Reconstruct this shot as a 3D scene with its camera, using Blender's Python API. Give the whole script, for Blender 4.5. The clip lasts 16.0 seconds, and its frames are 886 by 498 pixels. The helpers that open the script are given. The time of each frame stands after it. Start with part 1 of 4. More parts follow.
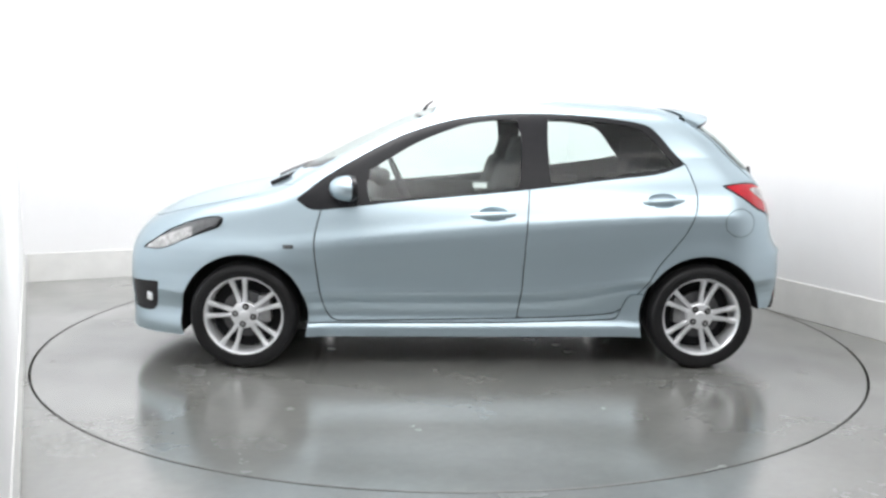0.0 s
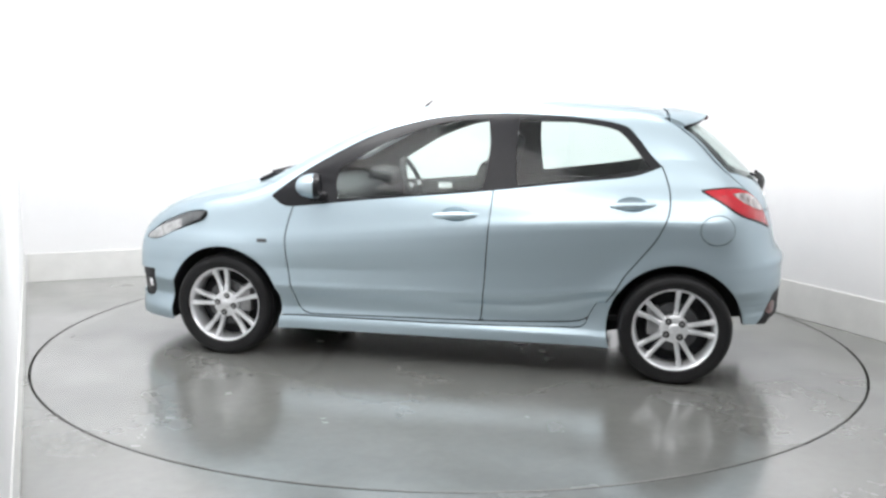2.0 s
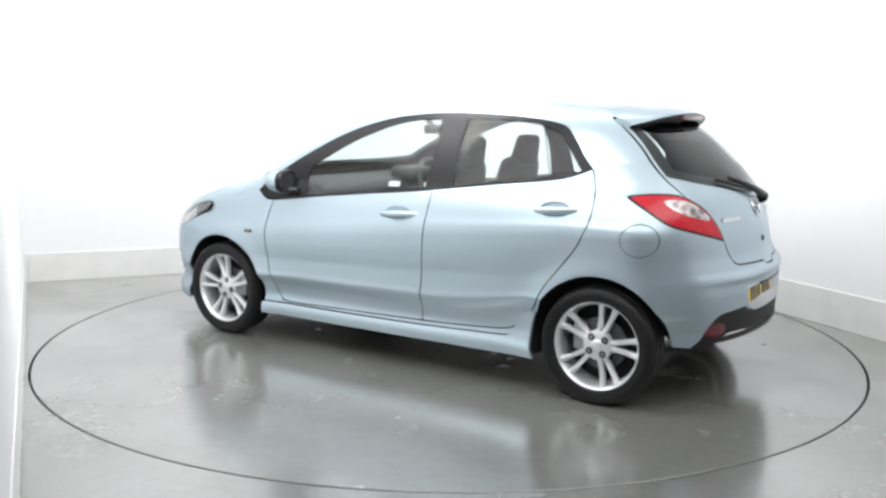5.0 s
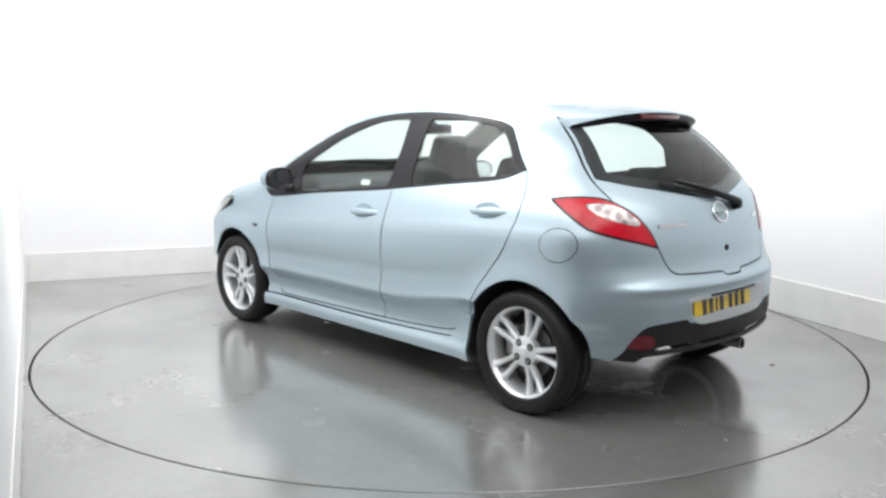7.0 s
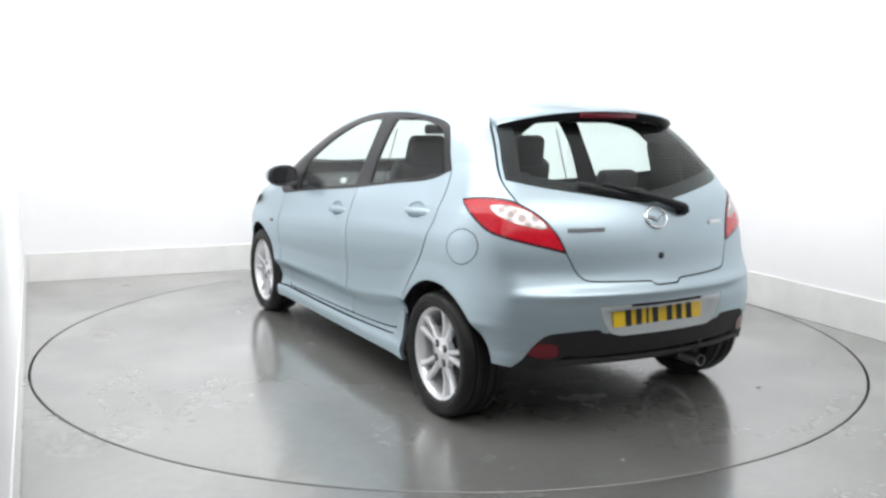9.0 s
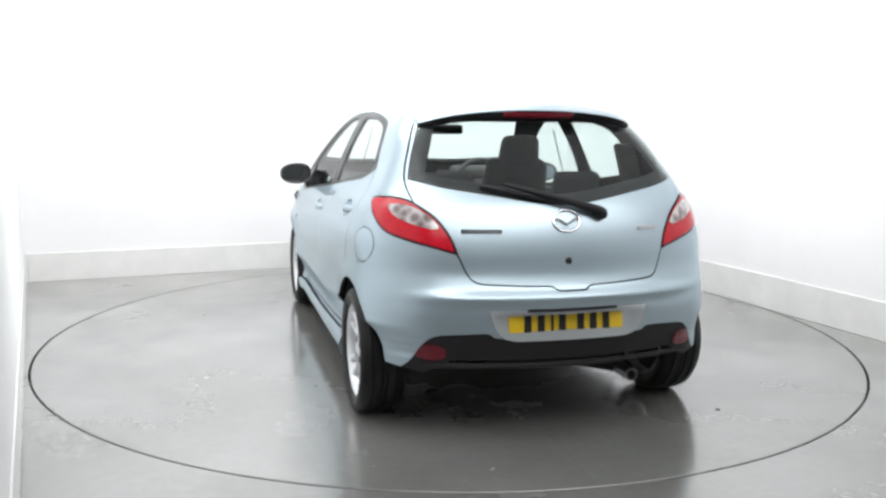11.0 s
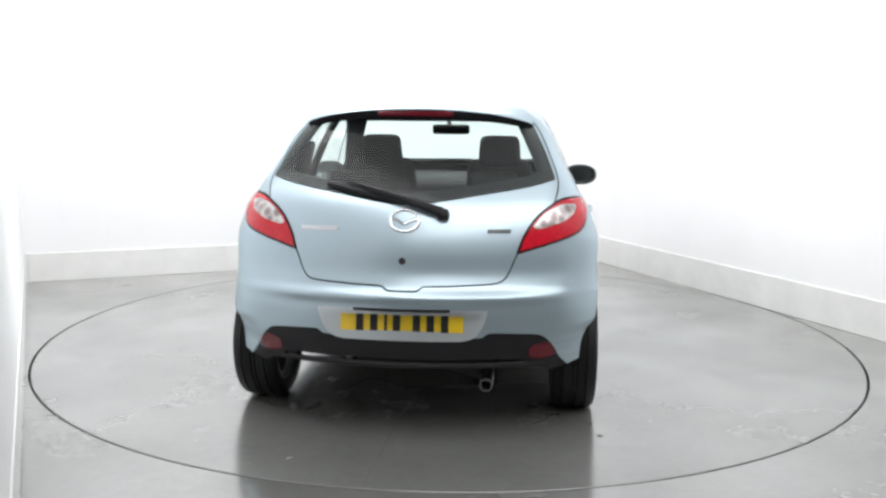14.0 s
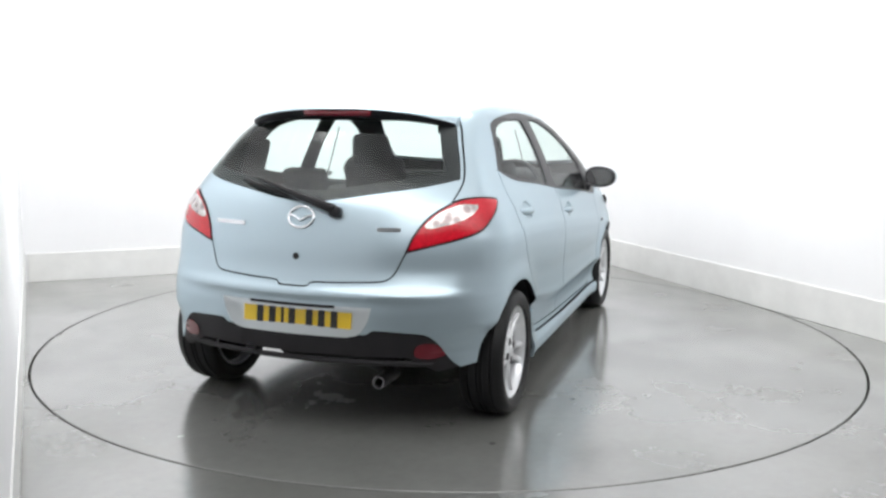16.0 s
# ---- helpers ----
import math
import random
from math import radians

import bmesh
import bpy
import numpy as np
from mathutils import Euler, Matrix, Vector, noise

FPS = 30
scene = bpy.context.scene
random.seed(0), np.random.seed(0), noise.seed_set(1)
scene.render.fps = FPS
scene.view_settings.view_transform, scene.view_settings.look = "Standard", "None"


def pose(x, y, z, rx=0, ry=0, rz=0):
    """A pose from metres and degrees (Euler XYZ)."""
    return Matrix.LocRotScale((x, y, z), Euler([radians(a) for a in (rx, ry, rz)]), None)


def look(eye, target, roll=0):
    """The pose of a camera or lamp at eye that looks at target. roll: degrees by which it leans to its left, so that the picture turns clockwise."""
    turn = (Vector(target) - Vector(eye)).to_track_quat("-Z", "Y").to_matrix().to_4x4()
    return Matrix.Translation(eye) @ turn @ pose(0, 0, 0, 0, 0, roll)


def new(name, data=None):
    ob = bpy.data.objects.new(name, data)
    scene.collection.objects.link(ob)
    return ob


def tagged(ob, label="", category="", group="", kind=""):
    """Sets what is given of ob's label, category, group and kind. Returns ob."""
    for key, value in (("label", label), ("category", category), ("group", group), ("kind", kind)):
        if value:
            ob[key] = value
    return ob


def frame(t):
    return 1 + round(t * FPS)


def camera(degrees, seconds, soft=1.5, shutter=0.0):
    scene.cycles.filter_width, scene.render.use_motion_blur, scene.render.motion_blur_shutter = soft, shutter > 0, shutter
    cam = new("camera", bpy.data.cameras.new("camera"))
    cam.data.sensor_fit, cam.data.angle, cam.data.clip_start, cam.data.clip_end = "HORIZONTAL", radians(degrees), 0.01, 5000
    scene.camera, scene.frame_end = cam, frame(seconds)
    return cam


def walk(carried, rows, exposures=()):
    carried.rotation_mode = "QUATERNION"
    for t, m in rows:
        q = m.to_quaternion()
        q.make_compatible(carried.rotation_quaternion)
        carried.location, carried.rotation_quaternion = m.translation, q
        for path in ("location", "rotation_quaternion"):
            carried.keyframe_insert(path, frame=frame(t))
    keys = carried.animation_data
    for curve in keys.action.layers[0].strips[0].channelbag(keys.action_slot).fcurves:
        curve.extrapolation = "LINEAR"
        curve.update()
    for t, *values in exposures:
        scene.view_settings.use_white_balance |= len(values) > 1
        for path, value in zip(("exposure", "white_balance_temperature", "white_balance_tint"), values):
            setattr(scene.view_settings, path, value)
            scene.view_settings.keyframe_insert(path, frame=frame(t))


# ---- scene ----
# The camera stands still on its post at the open side of the bay
cam = camera(54.34, 16.0, soft=2.7)
EYE = Vector((0.0, -5.420, 1.348))
YAW, PITCH = radians(-0.402), radians(-8.554)
AIM = EYE + Vector((math.sin(YAW) * math.cos(PITCH), math.cos(YAW) * math.cos(PITCH), math.sin(PITCH)))
walk(cam, [(0.0, look(EYE, AIM, 0.586)), (16.0, look(EYE, AIM, 0.586))])
scene.view_settings.exposure = 0.29

# The turntable's heading: degrees at t seconds, turning clockwise
def heading(t):
    return 182.33 - 6.83 * t - 0.0086 * t * t


CAR_OFF = Vector((-1.353, 0.0244, 0.0))     # the rear axle's middle on the turntable
RADIUS = 2.438

# The bay: walls on three sides, turned against the camera
BAY_TURN = 23.2
BAY = Matrix.Translation((-3.43, 1.46, 0)) @ pose(0, 0, 0, 0, 0, BAY_TURN)   # x along the back wall, -y towards the camera
BAY_W, BAY_L, BAY_H = 5.03, 11.0, 3.3

# ---- light: a white-lit bay; its lamps are unseen, added under the ceiling ----
world = bpy.data.worlds.new("world")
scene.world = world
world.use_nodes = True
world.node_tree.nodes["Background"].inputs["Color"].default_value = (0.9, 0.95, 1.0, 1)
world.node_tree.nodes["Background"].inputs["Strength"].default_value = 0.05


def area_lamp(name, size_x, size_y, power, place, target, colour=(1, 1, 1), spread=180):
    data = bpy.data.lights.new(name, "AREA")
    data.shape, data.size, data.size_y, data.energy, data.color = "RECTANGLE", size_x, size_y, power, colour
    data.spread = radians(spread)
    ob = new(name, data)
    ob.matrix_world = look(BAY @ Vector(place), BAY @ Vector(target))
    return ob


# Unseen panel overhead, added to light the deck and the car
area_lamp("ceiling_fill", 4.9, 8.8, 104, (2.5, -4.6, 3.25), (2.5, -4.601, 0), (1.0, 0.99, 0.985))
# Unseen lamps, added to bring the walls up to white
area_lamp("back_wall_fill", 4.8, 2.4, 36, (2.6, -5.9, 3.1), (2.5, 0.0, 0.9), (1, 1, 1), 115)
area_lamp("side_wall_fill", 4.2, 2.0, 36, (0.9, -3.6, 3.1), (5.0, -2.6, 0.9), (1, 1, 1), 115)
area_lamp("back_wall_wash_fill", 4.7, 0.5, 27, (2.5, -0.9, 3.15), (2.5, 0.0, 1.3), (1, 1, 1), 108)
area_lamp("side_wall_wash_fill", 0.5, 6.0, 34, (4.15, -3.2, 3.15), (5.03, -3.2, 1.3), (1, 1, 1), 128)
area_lamp("left_wall_wash_fill", 0.5, 4.6, 50, (1.0, -2.8, 3.15), (0.0, -2.8, 1.2), (1, 1, 1), 115)


# ---- materials ----
def material(name, colour, rough=0.5, metal=0.0, coat=0.0, vary=0.0, scale=8.0, bump=0.0, bump_scale=60.0, rough_vary=0.0, spec=0.5, emit=0.0):
    m = bpy.data.materials.new(name)
    m.use_nodes = True
    nt = m.node_tree
    b = nt.nodes["Principled BSDF"]
    b.inputs["Base Color"].default_value = (*colour, 1)
    b.inputs["Roughness"].default_value = rough
    b.inputs["Metallic"].default_value = metal
    b.inputs["Coat Weight"].default_value = coat
    b.inputs["Coat Roughness"].default_value = 0.05
    b.inputs["Specular IOR Level"].default_value = spec
    tc = nt.nodes.new("ShaderNodeTexCoord")
    if emit:
        b.inputs["Emission Color"].default_value = (*colour, 1)
        b.inputs["Emission Strength"].default_value = emit
    if vary or rough_vary:
        n = nt.nodes.new("ShaderNodeTexNoise")
        n.inputs["Scale"].default_value, n.inputs["Detail"].default_value, n.inputs["Roughness"].default_value = scale, 6, 0.6
        nt.links.new(tc.outputs["Object"], n.inputs["Vector"])
        if vary:
            r = nt.nodes.new("ShaderNodeMapRange")
            r.inputs["From Min"].default_value, r.inputs["From Max"].default_value = 0.3, 0.7
            r.inputs["To Min"].default_value, r.inputs["To Max"].default_value = 1 - vary, 1 + vary
            mix = nt.nodes.new("ShaderNodeVectorMath")
            mix.operation = "SCALE"
            mix.inputs[0].default_value = colour
            nt.links.new(n.outputs["Fac"], r.inputs["Value"])
            nt.links.new(r.outputs["Result"], mix.inputs["Scale"])
            nt.links.new(mix.outputs["Vector"], b.inputs["Base Color"])
        if rough_vary:
            r2 = nt.nodes.new("ShaderNodeMapRange")
            r2.inputs["From Min"].default_value, r2.inputs["From Max"].default_value = 0.3, 0.7
            r2.inputs["To Min"].default_value, r2.inputs["To Max"].default_value = max(rough - rough_vary, 0.02), rough + rough_vary
            nt.links.new(n.outputs["Fac"], r2.inputs["Value"])
            nt.links.new(r2.outputs["Result"], b.inputs["Roughness"])
    if bump:
        n2 = nt.nodes.new("ShaderNodeTexNoise")
        n2.inputs["Scale"].default_value, n2.inputs["Detail"].default_value = bump_scale, 4
        nt.links.new(tc.outputs["Object"], n2.inputs["Vector"])
        bp = nt.nodes.new("ShaderNodeBump")
        bp.inputs["Strength"].default_value, bp.inputs["Distance"].default_value = bump, 0.004
        nt.links.new(n2.outputs["Fac"], bp.inputs["Height"])
        nt.links.new(bp.outputs["Normal"], b.inputs["Normal"])
    return m


def floor_material(name):
    """Grey sealed concrete: cloudy tone, damp sheen in patches, fine specks and sweeping scuffs."""
    m = bpy.data.materials.new(name)
    m.use_nodes = True
    nt, L = m.node_tree, m.node_tree.links
    b = nt.nodes["Principled BSDF"]
    tc = nt.nodes.new("ShaderNodeTexCoord")

    def noise_node(scale, detail, rough=0.55):
        n = nt.nodes.new("ShaderNodeTexNoise")
        n.inputs["Scale"].default_value, n.inputs["Detail"].default_value, n.inputs["Roughness"].default_value = scale, detail, rough
        L.new(tc.outputs["Object"], n.inputs["Vector"])
        return n.outputs["Fac"]

    def ramp(value, stops):
        r = nt.nodes.new("ShaderNodeValToRGB")
        for i, (at, c) in enumerate(stops):
            e = r.color_ramp.elements[i] if i < 2 else r.color_ramp.elements.new(at)
            e.position, e.color = at, (*c, 1)
        L.new(value, r.inputs["Fac"])
        return r.outputs["Color"]

    def blend(kind, fac, a, c):
        x = nt.nodes.new("ShaderNodeMix")
        x.data_type, x.blend_type = "RGBA", kind
        x.inputs["Factor"].default_value = fac
        L.new(a, x.inputs["A"])
        L.new(c, x.inputs["B"])
        return x.outputs["Result"]

    cloud = ramp(noise_node(0.9, 5), [(0.3, (0.165, 0.168, 0.158)), (0.7, (0.228, 0.230, 0.219))])
    grain = ramp(noise_node(18, 8, 0.7), [(0.3, (0.93, 0.93, 0.93)), (0.7, (1.05, 1.05, 1.05))])
    speck = ramp(noise_node(140, 2), [(0.22, (0.6, 0.6, 0.6)), (0.34, (1, 1, 1))])
    c = blend("MULTIPLY", 1.0, cloud, grain)
    L.new(blend("MULTIPLY", 0.6, c, speck), b.inputs["Base Color"])
    L.new(ramp(noise_node(1.6, 6, 0.6), [(0.35, (0.15, 0.15, 0.15)), (0.66, (0.29, 0.29, 0.29))]), b.inputs["Roughness"])
    b.inputs["Specular IOR Level"].default_value = 1.0
    L.new(ramp(noise_node(1.1, 4, 0.5), [(0.36, (0.5, 0.5, 0.5)), (0.68, (1, 1, 1))]), b.inputs["Coat Weight"])
    b.inputs["Coat Roughness"].default_value = 0.15
    b.inputs["Coat IOR"].default_value = 1.8
    return m


def glass_material(name, tint, rough=0.0):
    m = bpy.data.materials.new(name)
    m.use_nodes = True
    nt = m.node_tree
    nt.nodes.clear()
    out = nt.nodes.new("ShaderNodeOutputMaterial")
    tr, gl, mx, lw = (nt.nodes.new("ShaderNode" + k) for k in ("BsdfTransparent", "BsdfGlossy", "MixShader", "LayerWeight"))
    power, fr = nt.nodes.new("ShaderNodeMath"), nt.nodes.new("ShaderNodeMath")
    power.operation, power.inputs[1].default_value = "POWER", 5.0
    fr.operation, fr.inputs[1].default_value, fr.inputs[2].default_value = "MULTIPLY_ADD", 0.60, 0.035
    lw.inputs["Blend"].default_value = 0.5
    nt.links.new(lw.outputs["Facing"], power.inputs[0])
    nt.links.new(power.outputs["Value"], fr.inputs[0])
    tr.inputs["Color"].default_value = (*tint, 1)
    gl.inputs["Roughness"].default_value = rough
    nt.links.new(fr.outputs["Value"], mx.inputs["Fac"])
    nt.links.new(tr.outputs["BSDF"], mx.inputs[1])
    nt.links.new(gl.outputs["BSDF"], mx.inputs[2])
    nt.links.new(mx.outputs["Shader"], out.inputs["Surface"])
    return m


def paint_material():
    """Pale aqua metallic paint under clear lacquer, with fine flake."""
    m = material("aqua_paint", (0.425, 0.52, 0.575), rough=0.32, metal=0.72, coat=0.6)
    nt = m.node_tree
    b = nt.nodes["Principled BSDF"]
    b.inputs["Specular Tint"].default_value = (0.62, 0.74, 0.80, 1)
    tc = nt.nodes.new("ShaderNodeTexCoord")
    v = nt.nodes.new("ShaderNodeTexVoronoi")
    v.inputs["Scale"].default_value = 900
    nt.links.new(tc.outputs["Object"], v.inputs["Vector"])
    r = nt.nodes.new("ShaderNodeMapRange")
    r.inputs["To Min"].default_value, r.inputs["To Max"].default_value = 0.30, 0.35
    nt.links.new(v.outputs["Color"], r.inputs["Value"])
    nt.links.new(r.outputs["Result"], b.inputs["Roughness"])
    return m


PAINT = paint_material()
FLOOR = floor_material("sealed_concrete")
WALL = material("white_wall_paint", (0.90, 0.90, 0.91), rough=0.7, vary=0.015, scale=3, bump=0.05, bump_scale=120)
PLINTH = material("off_white_plinth", (0.79, 0.79, 0.775), rough=0.55, vary=0.05, scale=5, bump=0.08, bump_scale=90)
CEILING = material("unseen_ceiling_grey", (0.40, 0.41, 0.42), rough=0.8, vary=0.02)
UNSEEN_GREY = material("unseen_wall_grey", (0.62, 0.63, 0.64), rough=0.7, vary=0.08, scale=2)
NEAR_BLACK = material("near_black", (0.02, 0.02, 0.02), rough=0.8)
TRIM = material("black_trim", (0.013, 0.013, 0.015), rough=0.32, spec=0.2, vary=0.1, scale=30)
PLASTIC = material("grained_black_plastic", (0.014, 0.013, 0.015), rough=0.55, spec=0.3, vary=0.12, scale=20, bump=0.2, bump_scale=400)
RUBBER = material("tyre_rubber", (0.009, 0.009, 0.010), rough=0.5, spec=0.3, vary=0.2, scale=12, bump=0.15, bump_scale=150)
SHELL = material("dark_inner_shell", (0.012, 0.012, 0.014), rough=0.8, vary=0.1)
LINING = material("pale_headlining", (0.20, 0.20, 0.195), rough=0.9, vary=0.05, scale=40)
CLOTH = material("charcoal_seat_cloth", (0.024, 0.025, 0.028), rough=0.9, vary=0.2, scale=120, bump=0.3, bump_scale=500)
DASH = material("charcoal_soft_plastic", (0.020, 0.020, 0.022), rough=0.6, vary=0.1, scale=40, bump=0.15, bump_scale=300)
ALLOY = material("silver_alloy", (0.78, 0.79, 0.81), rough=0.30, metal=0.55, coat=0.3, vary=0.05, scale=15)
STEEL = material("worn_steel", (0.38, 0.38, 0.39), rough=0.35, metal=0.9, vary=0.2, scale=30)
# A darker copy of the steel: shade inside the wheel put into the colour
DISC = material("shade_dark_disc", (0.12, 0.12, 0.125), rough=0.45, metal=0.7, vary=0.2, scale=30)
CHROME = material("chrome", (0.82, 0.83, 0.85), rough=0.12, metal=1.0)
MIRROR = material("mirror_silver", (0.85, 0.86, 0.88), rough=0.02, metal=1.0)
RED = material("red_lamp_plastic", (0.50, 0.007, 0.020), rough=0.15, coat=0.25, spec=0.35, vary=0.18, scale=60)
DARK_RED = material("dark_red_reflector", (0.115, 0.004, 0.012), rough=0.2, coat=0.6, vary=0.2, scale=90)
CLEAR = material("clear_lamp_plastic", (0.46, 0.46, 0.46), rough=0.12, metal=0.5, coat=1.0, vary=0.5, scale=38)
YELLOW = material("yellow_plate", (0.86, 0.58, 0.02), rough=0.35, coat=0.4, vary=0.03, scale=20)
INK = material("plate_ink", (0.015, 0.014, 0.012), rough=0.4)
SILVER = material("silver_recess_paint", (0.66, 0.70, 0.72), rough=0.28, metal=0.5, coat=0.8, vary=0.02)
GLASS = glass_material("green_tinted_glass", (0.90, 0.975, 0.95))
REAR_GLASS = glass_material("tinted_rear_glass", (0.88, 0.96, 0.94))
SMOKED = material("smoked_headlight", (0.10, 0.105, 0.11), rough=0.15, metal=0.3, coat=1.0, vary=0.3, scale=30)


def bowl_lens(name):
    """Clear plastic over chrome bowls: the hollows' shade and the rims' glint are painted in."""
    m = material(name, (0.8, 0.78, 0.76), rough=0.15, metal=0.5, coat=1.0)
    nt = m.node_tree
    tc = nt.nodes.new("ShaderNodeTexCoord")
    w = nt.nodes.new("ShaderNodeTexVoronoi")
    w.inputs["Scale"].default_value = 24
    r = nt.nodes.new("ShaderNodeValToRGB")
    r.color_ramp.elements[0].color, r.color_ramp.elements[1].color = (0.22, 0.17, 0.17, 1), (0.66, 0.62, 0.61, 1)
    r.color_ramp.elements[0].position, r.color_ramp.elements[1].position = 0.30, 0.75
    nt.links.new(tc.outputs["Object"], w.inputs["Vector"])
    nt.links.new(w.outputs["Distance"], r.inputs["Fac"])
    nt.links.new(r.outputs["Color"], nt.nodes["Principled BSDF"].inputs["Base Color"])
    return m


LENS_PLASTIC = bowl_lens("clear_bowl_lens")
WHITE_CARD = material("white_card", (0.50, 0.51, 0.51), rough=0.6, vary=0.03)

# ---- mesh helpers ----
def mesh_object(name, verts, faces, mat, parent=None, label="", smooth=False, normals=None):
    me = bpy.data.meshes.new(name)
    me.from_pydata([tuple(map(float, v)) for v in verts], [], [tuple(map(int, f)) for f in faces])
    me.materials.append(mat)
    if smooth:
        me.polygons.foreach_set("use_smooth", [True] * len(me.polygons))
    if normals is not None:
        me.normals_split_custom_set_from_vertices([tuple(map(float, n)) for n in normals])
    me.update()
    ob = new(name, me)
    if parent is not None:
        ob.parent = parent
    if label:
        ob["label"] = label
    return ob


def part(name, bm, mat, parent=None, label="", smooth=True, angle=35):
    bmesh.ops.recalc_face_normals(bm, faces=bm.faces)
    if smooth:
        for f in bm.faces:
            f.smooth = True
        for e in bm.edges:
            if len(e.link_faces) == 2 and e.calc_face_angle(0) > radians(angle):
                e.smooth = False
    me = bpy.data.meshes.new(name)
    bm.to_mesh(me)
    bm.free()
    me.materials.append(mat)
    ob = new(name, me)
    if parent is not None:
        ob.parent = parent
    if label:
        ob["label"] = label
    return ob


def box(size, place=(0, 0, 0), turn=(0, 0, 0), bevel=0.0, segments=2, taper=None):
    bm = bmesh.new()
    bmesh.ops.create_cube(bm, size=1)
    for v in bm.verts:
        v.co = Vector((v.co.x * size[0], v.co.y * size[1], v.co.z * size[2]))
        if taper and v.co.z > 0:
            v.co.x *= taper[0]
            v.co.y *= taper[1]
    if bevel:
        bmesh.ops.bevel(bm, geom=list(bm.edges), offset=bevel, segments=segments, profile=0.5, affect="EDGES")
    bm.transform(pose(*place, *turn))
    return bm


def lathe(profile, steps=64, axis="Y"):
    """Turn (radius, height) pairs about the axis; an open profile."""
    bm = bmesh.new()
    rings = []
    for r, h in profile:
        ring = []
        for i in range(steps):
            a = 2 * math.pi * i / steps
            c, s = r * math.cos(a), r * math.sin(a)
            ring.append(bm.verts.new((c, h, s) if axis == "Y" else (c, s, h)))
        rings.append(ring)
    for a, b in zip(rings, rings[1:]):
        for i in range(steps):
            bm.faces.new((a[i], a[(i + 1) % steps], b[(i + 1) % steps], b[i]))
    return bm


def tube(points, radius, steps=10):
    bm = bmesh.new()
    rings = []
    pts = [Vector(q) for q in points]
    for i, q in enumerate(pts):
        d = (pts[min(i + 1, len(pts) - 1)] - pts[max(i - 1, 0)]).normalized()
        side = d.cross(Vector((0, 0, 1)) if abs(d.z) < 0.9 else Vector((1, 0, 0))).normalized()
        up = side.cross(d)
        r = radius(i / (len(pts) - 1)) if callable(radius) else radius
        rings.append([bm.verts.new(q + r * (math.cos(2 * math.pi * k / steps) * side + math.sin(2 * math.pi * k / steps) * up)) for k in range(steps)])
    for a, b in zip(rings, rings[1:]):
        for k in range(steps):
            bm.faces.new((a[k], a[(k + 1) % steps], b[(k + 1) % steps], b[k]))
    bm.faces.new(rings[0])
    bm.faces.new(rings[-1])
    return bm


def empty(name):
    ob = new(name)
    ob.empty_display_size = 0.2
    return ob


# ---- the bay ----
def slab(name, x0, x1, y0, y1, z0, z1, mat, bevel=0.0):
    bm = box((x1 - x0, y1 - y0, z1 - z0), ((x0 + x1) / 2, (y0 + y1) / 2, (z0 + z1) / 2), bevel=bevel)
    ob = part(name, bm, mat, smooth=False)
    ob.matrix_world = BAY
    return ob


tagged(slab("wall_back", -0.2, BAY_W + 0.2, 0.0, 0.2, 0, BAY_H, WALL), "white painted back wall of the photo bay", "wall", kind="structure")
tagged(slab("wall_right", BAY_W, BAY_W + 0.2, -BAY_L, 0.0, 0, BAY_H, WALL), "white painted side wall of the photo bay", "wall", kind="structure")
LEFT = Matrix.Translation((-3.436, 1.458, 0)) @ pose(0, 0, 0, 0, 0, 25.7)   # the side wall beside the camera stands slightly askew
for name, x0, x1, z1, mat, label in (("wall_left", -0.2, -0.006, BAY_H, WALL, "white painted side wall of the photo bay"), ("baseboard_left", -0.0055, 0.0, 0.24, PLINTH, "off-white plinth along the side wall")):
    ob = tagged(slab(name, x0, x1, -5.75, 0.0, 0, z1, mat), label, name.split("_")[0], kind="structure")
    ob.matrix_world = LEFT
# Unseen grey walls and ceiling, added to close the room for bounce and reflections
tagged(slab("unseen_wall_set_back", -1.7, -1.5, -BAY_L, -5.6, 0, BAY_H, UNSEEN_GREY), "unseen grey side wall added beside the camera", "wall", kind="structure")
tagged(slab("unseen_wall_return", -1.7, 0.05, -5.62, -5.45, 0, BAY_H, UNSEEN_GREY), "unseen grey return wall added at the bay mouth", "wall", kind="structure")
tagged(slab("unseen_wall_front", -1.7, BAY_W + 0.2, -BAY_L - 0.2, -BAY_L, 0, BAY_H, UNSEEN_GREY), "unseen grey end wall added behind the camera", "wall", kind="structure")
tagged(slab("ceiling", -1.7, BAY_W + 0.2, -BAY_L - 0.2, 0.2, BAY_H, BAY_H + 0.1, CEILING), "unseen grey ceiling added over the bay", "ceiling", kind="structure")
tagged(slab("baseboard_back", 0.012, BAY_W - 0.012, -0.012, -0.0005, 0, 0.235, PLINTH, 0.003), "off-white plinth along the back wall", "baseboard", kind="structure")
tagged(slab("baseboard_right", BAY_W - 0.012, BAY_W - 0.0005, -BAY_L, 0.0, 0, 0.248, PLINTH, 0.003), "off-white plinth along the side wall", "baseboard", kind="structure")


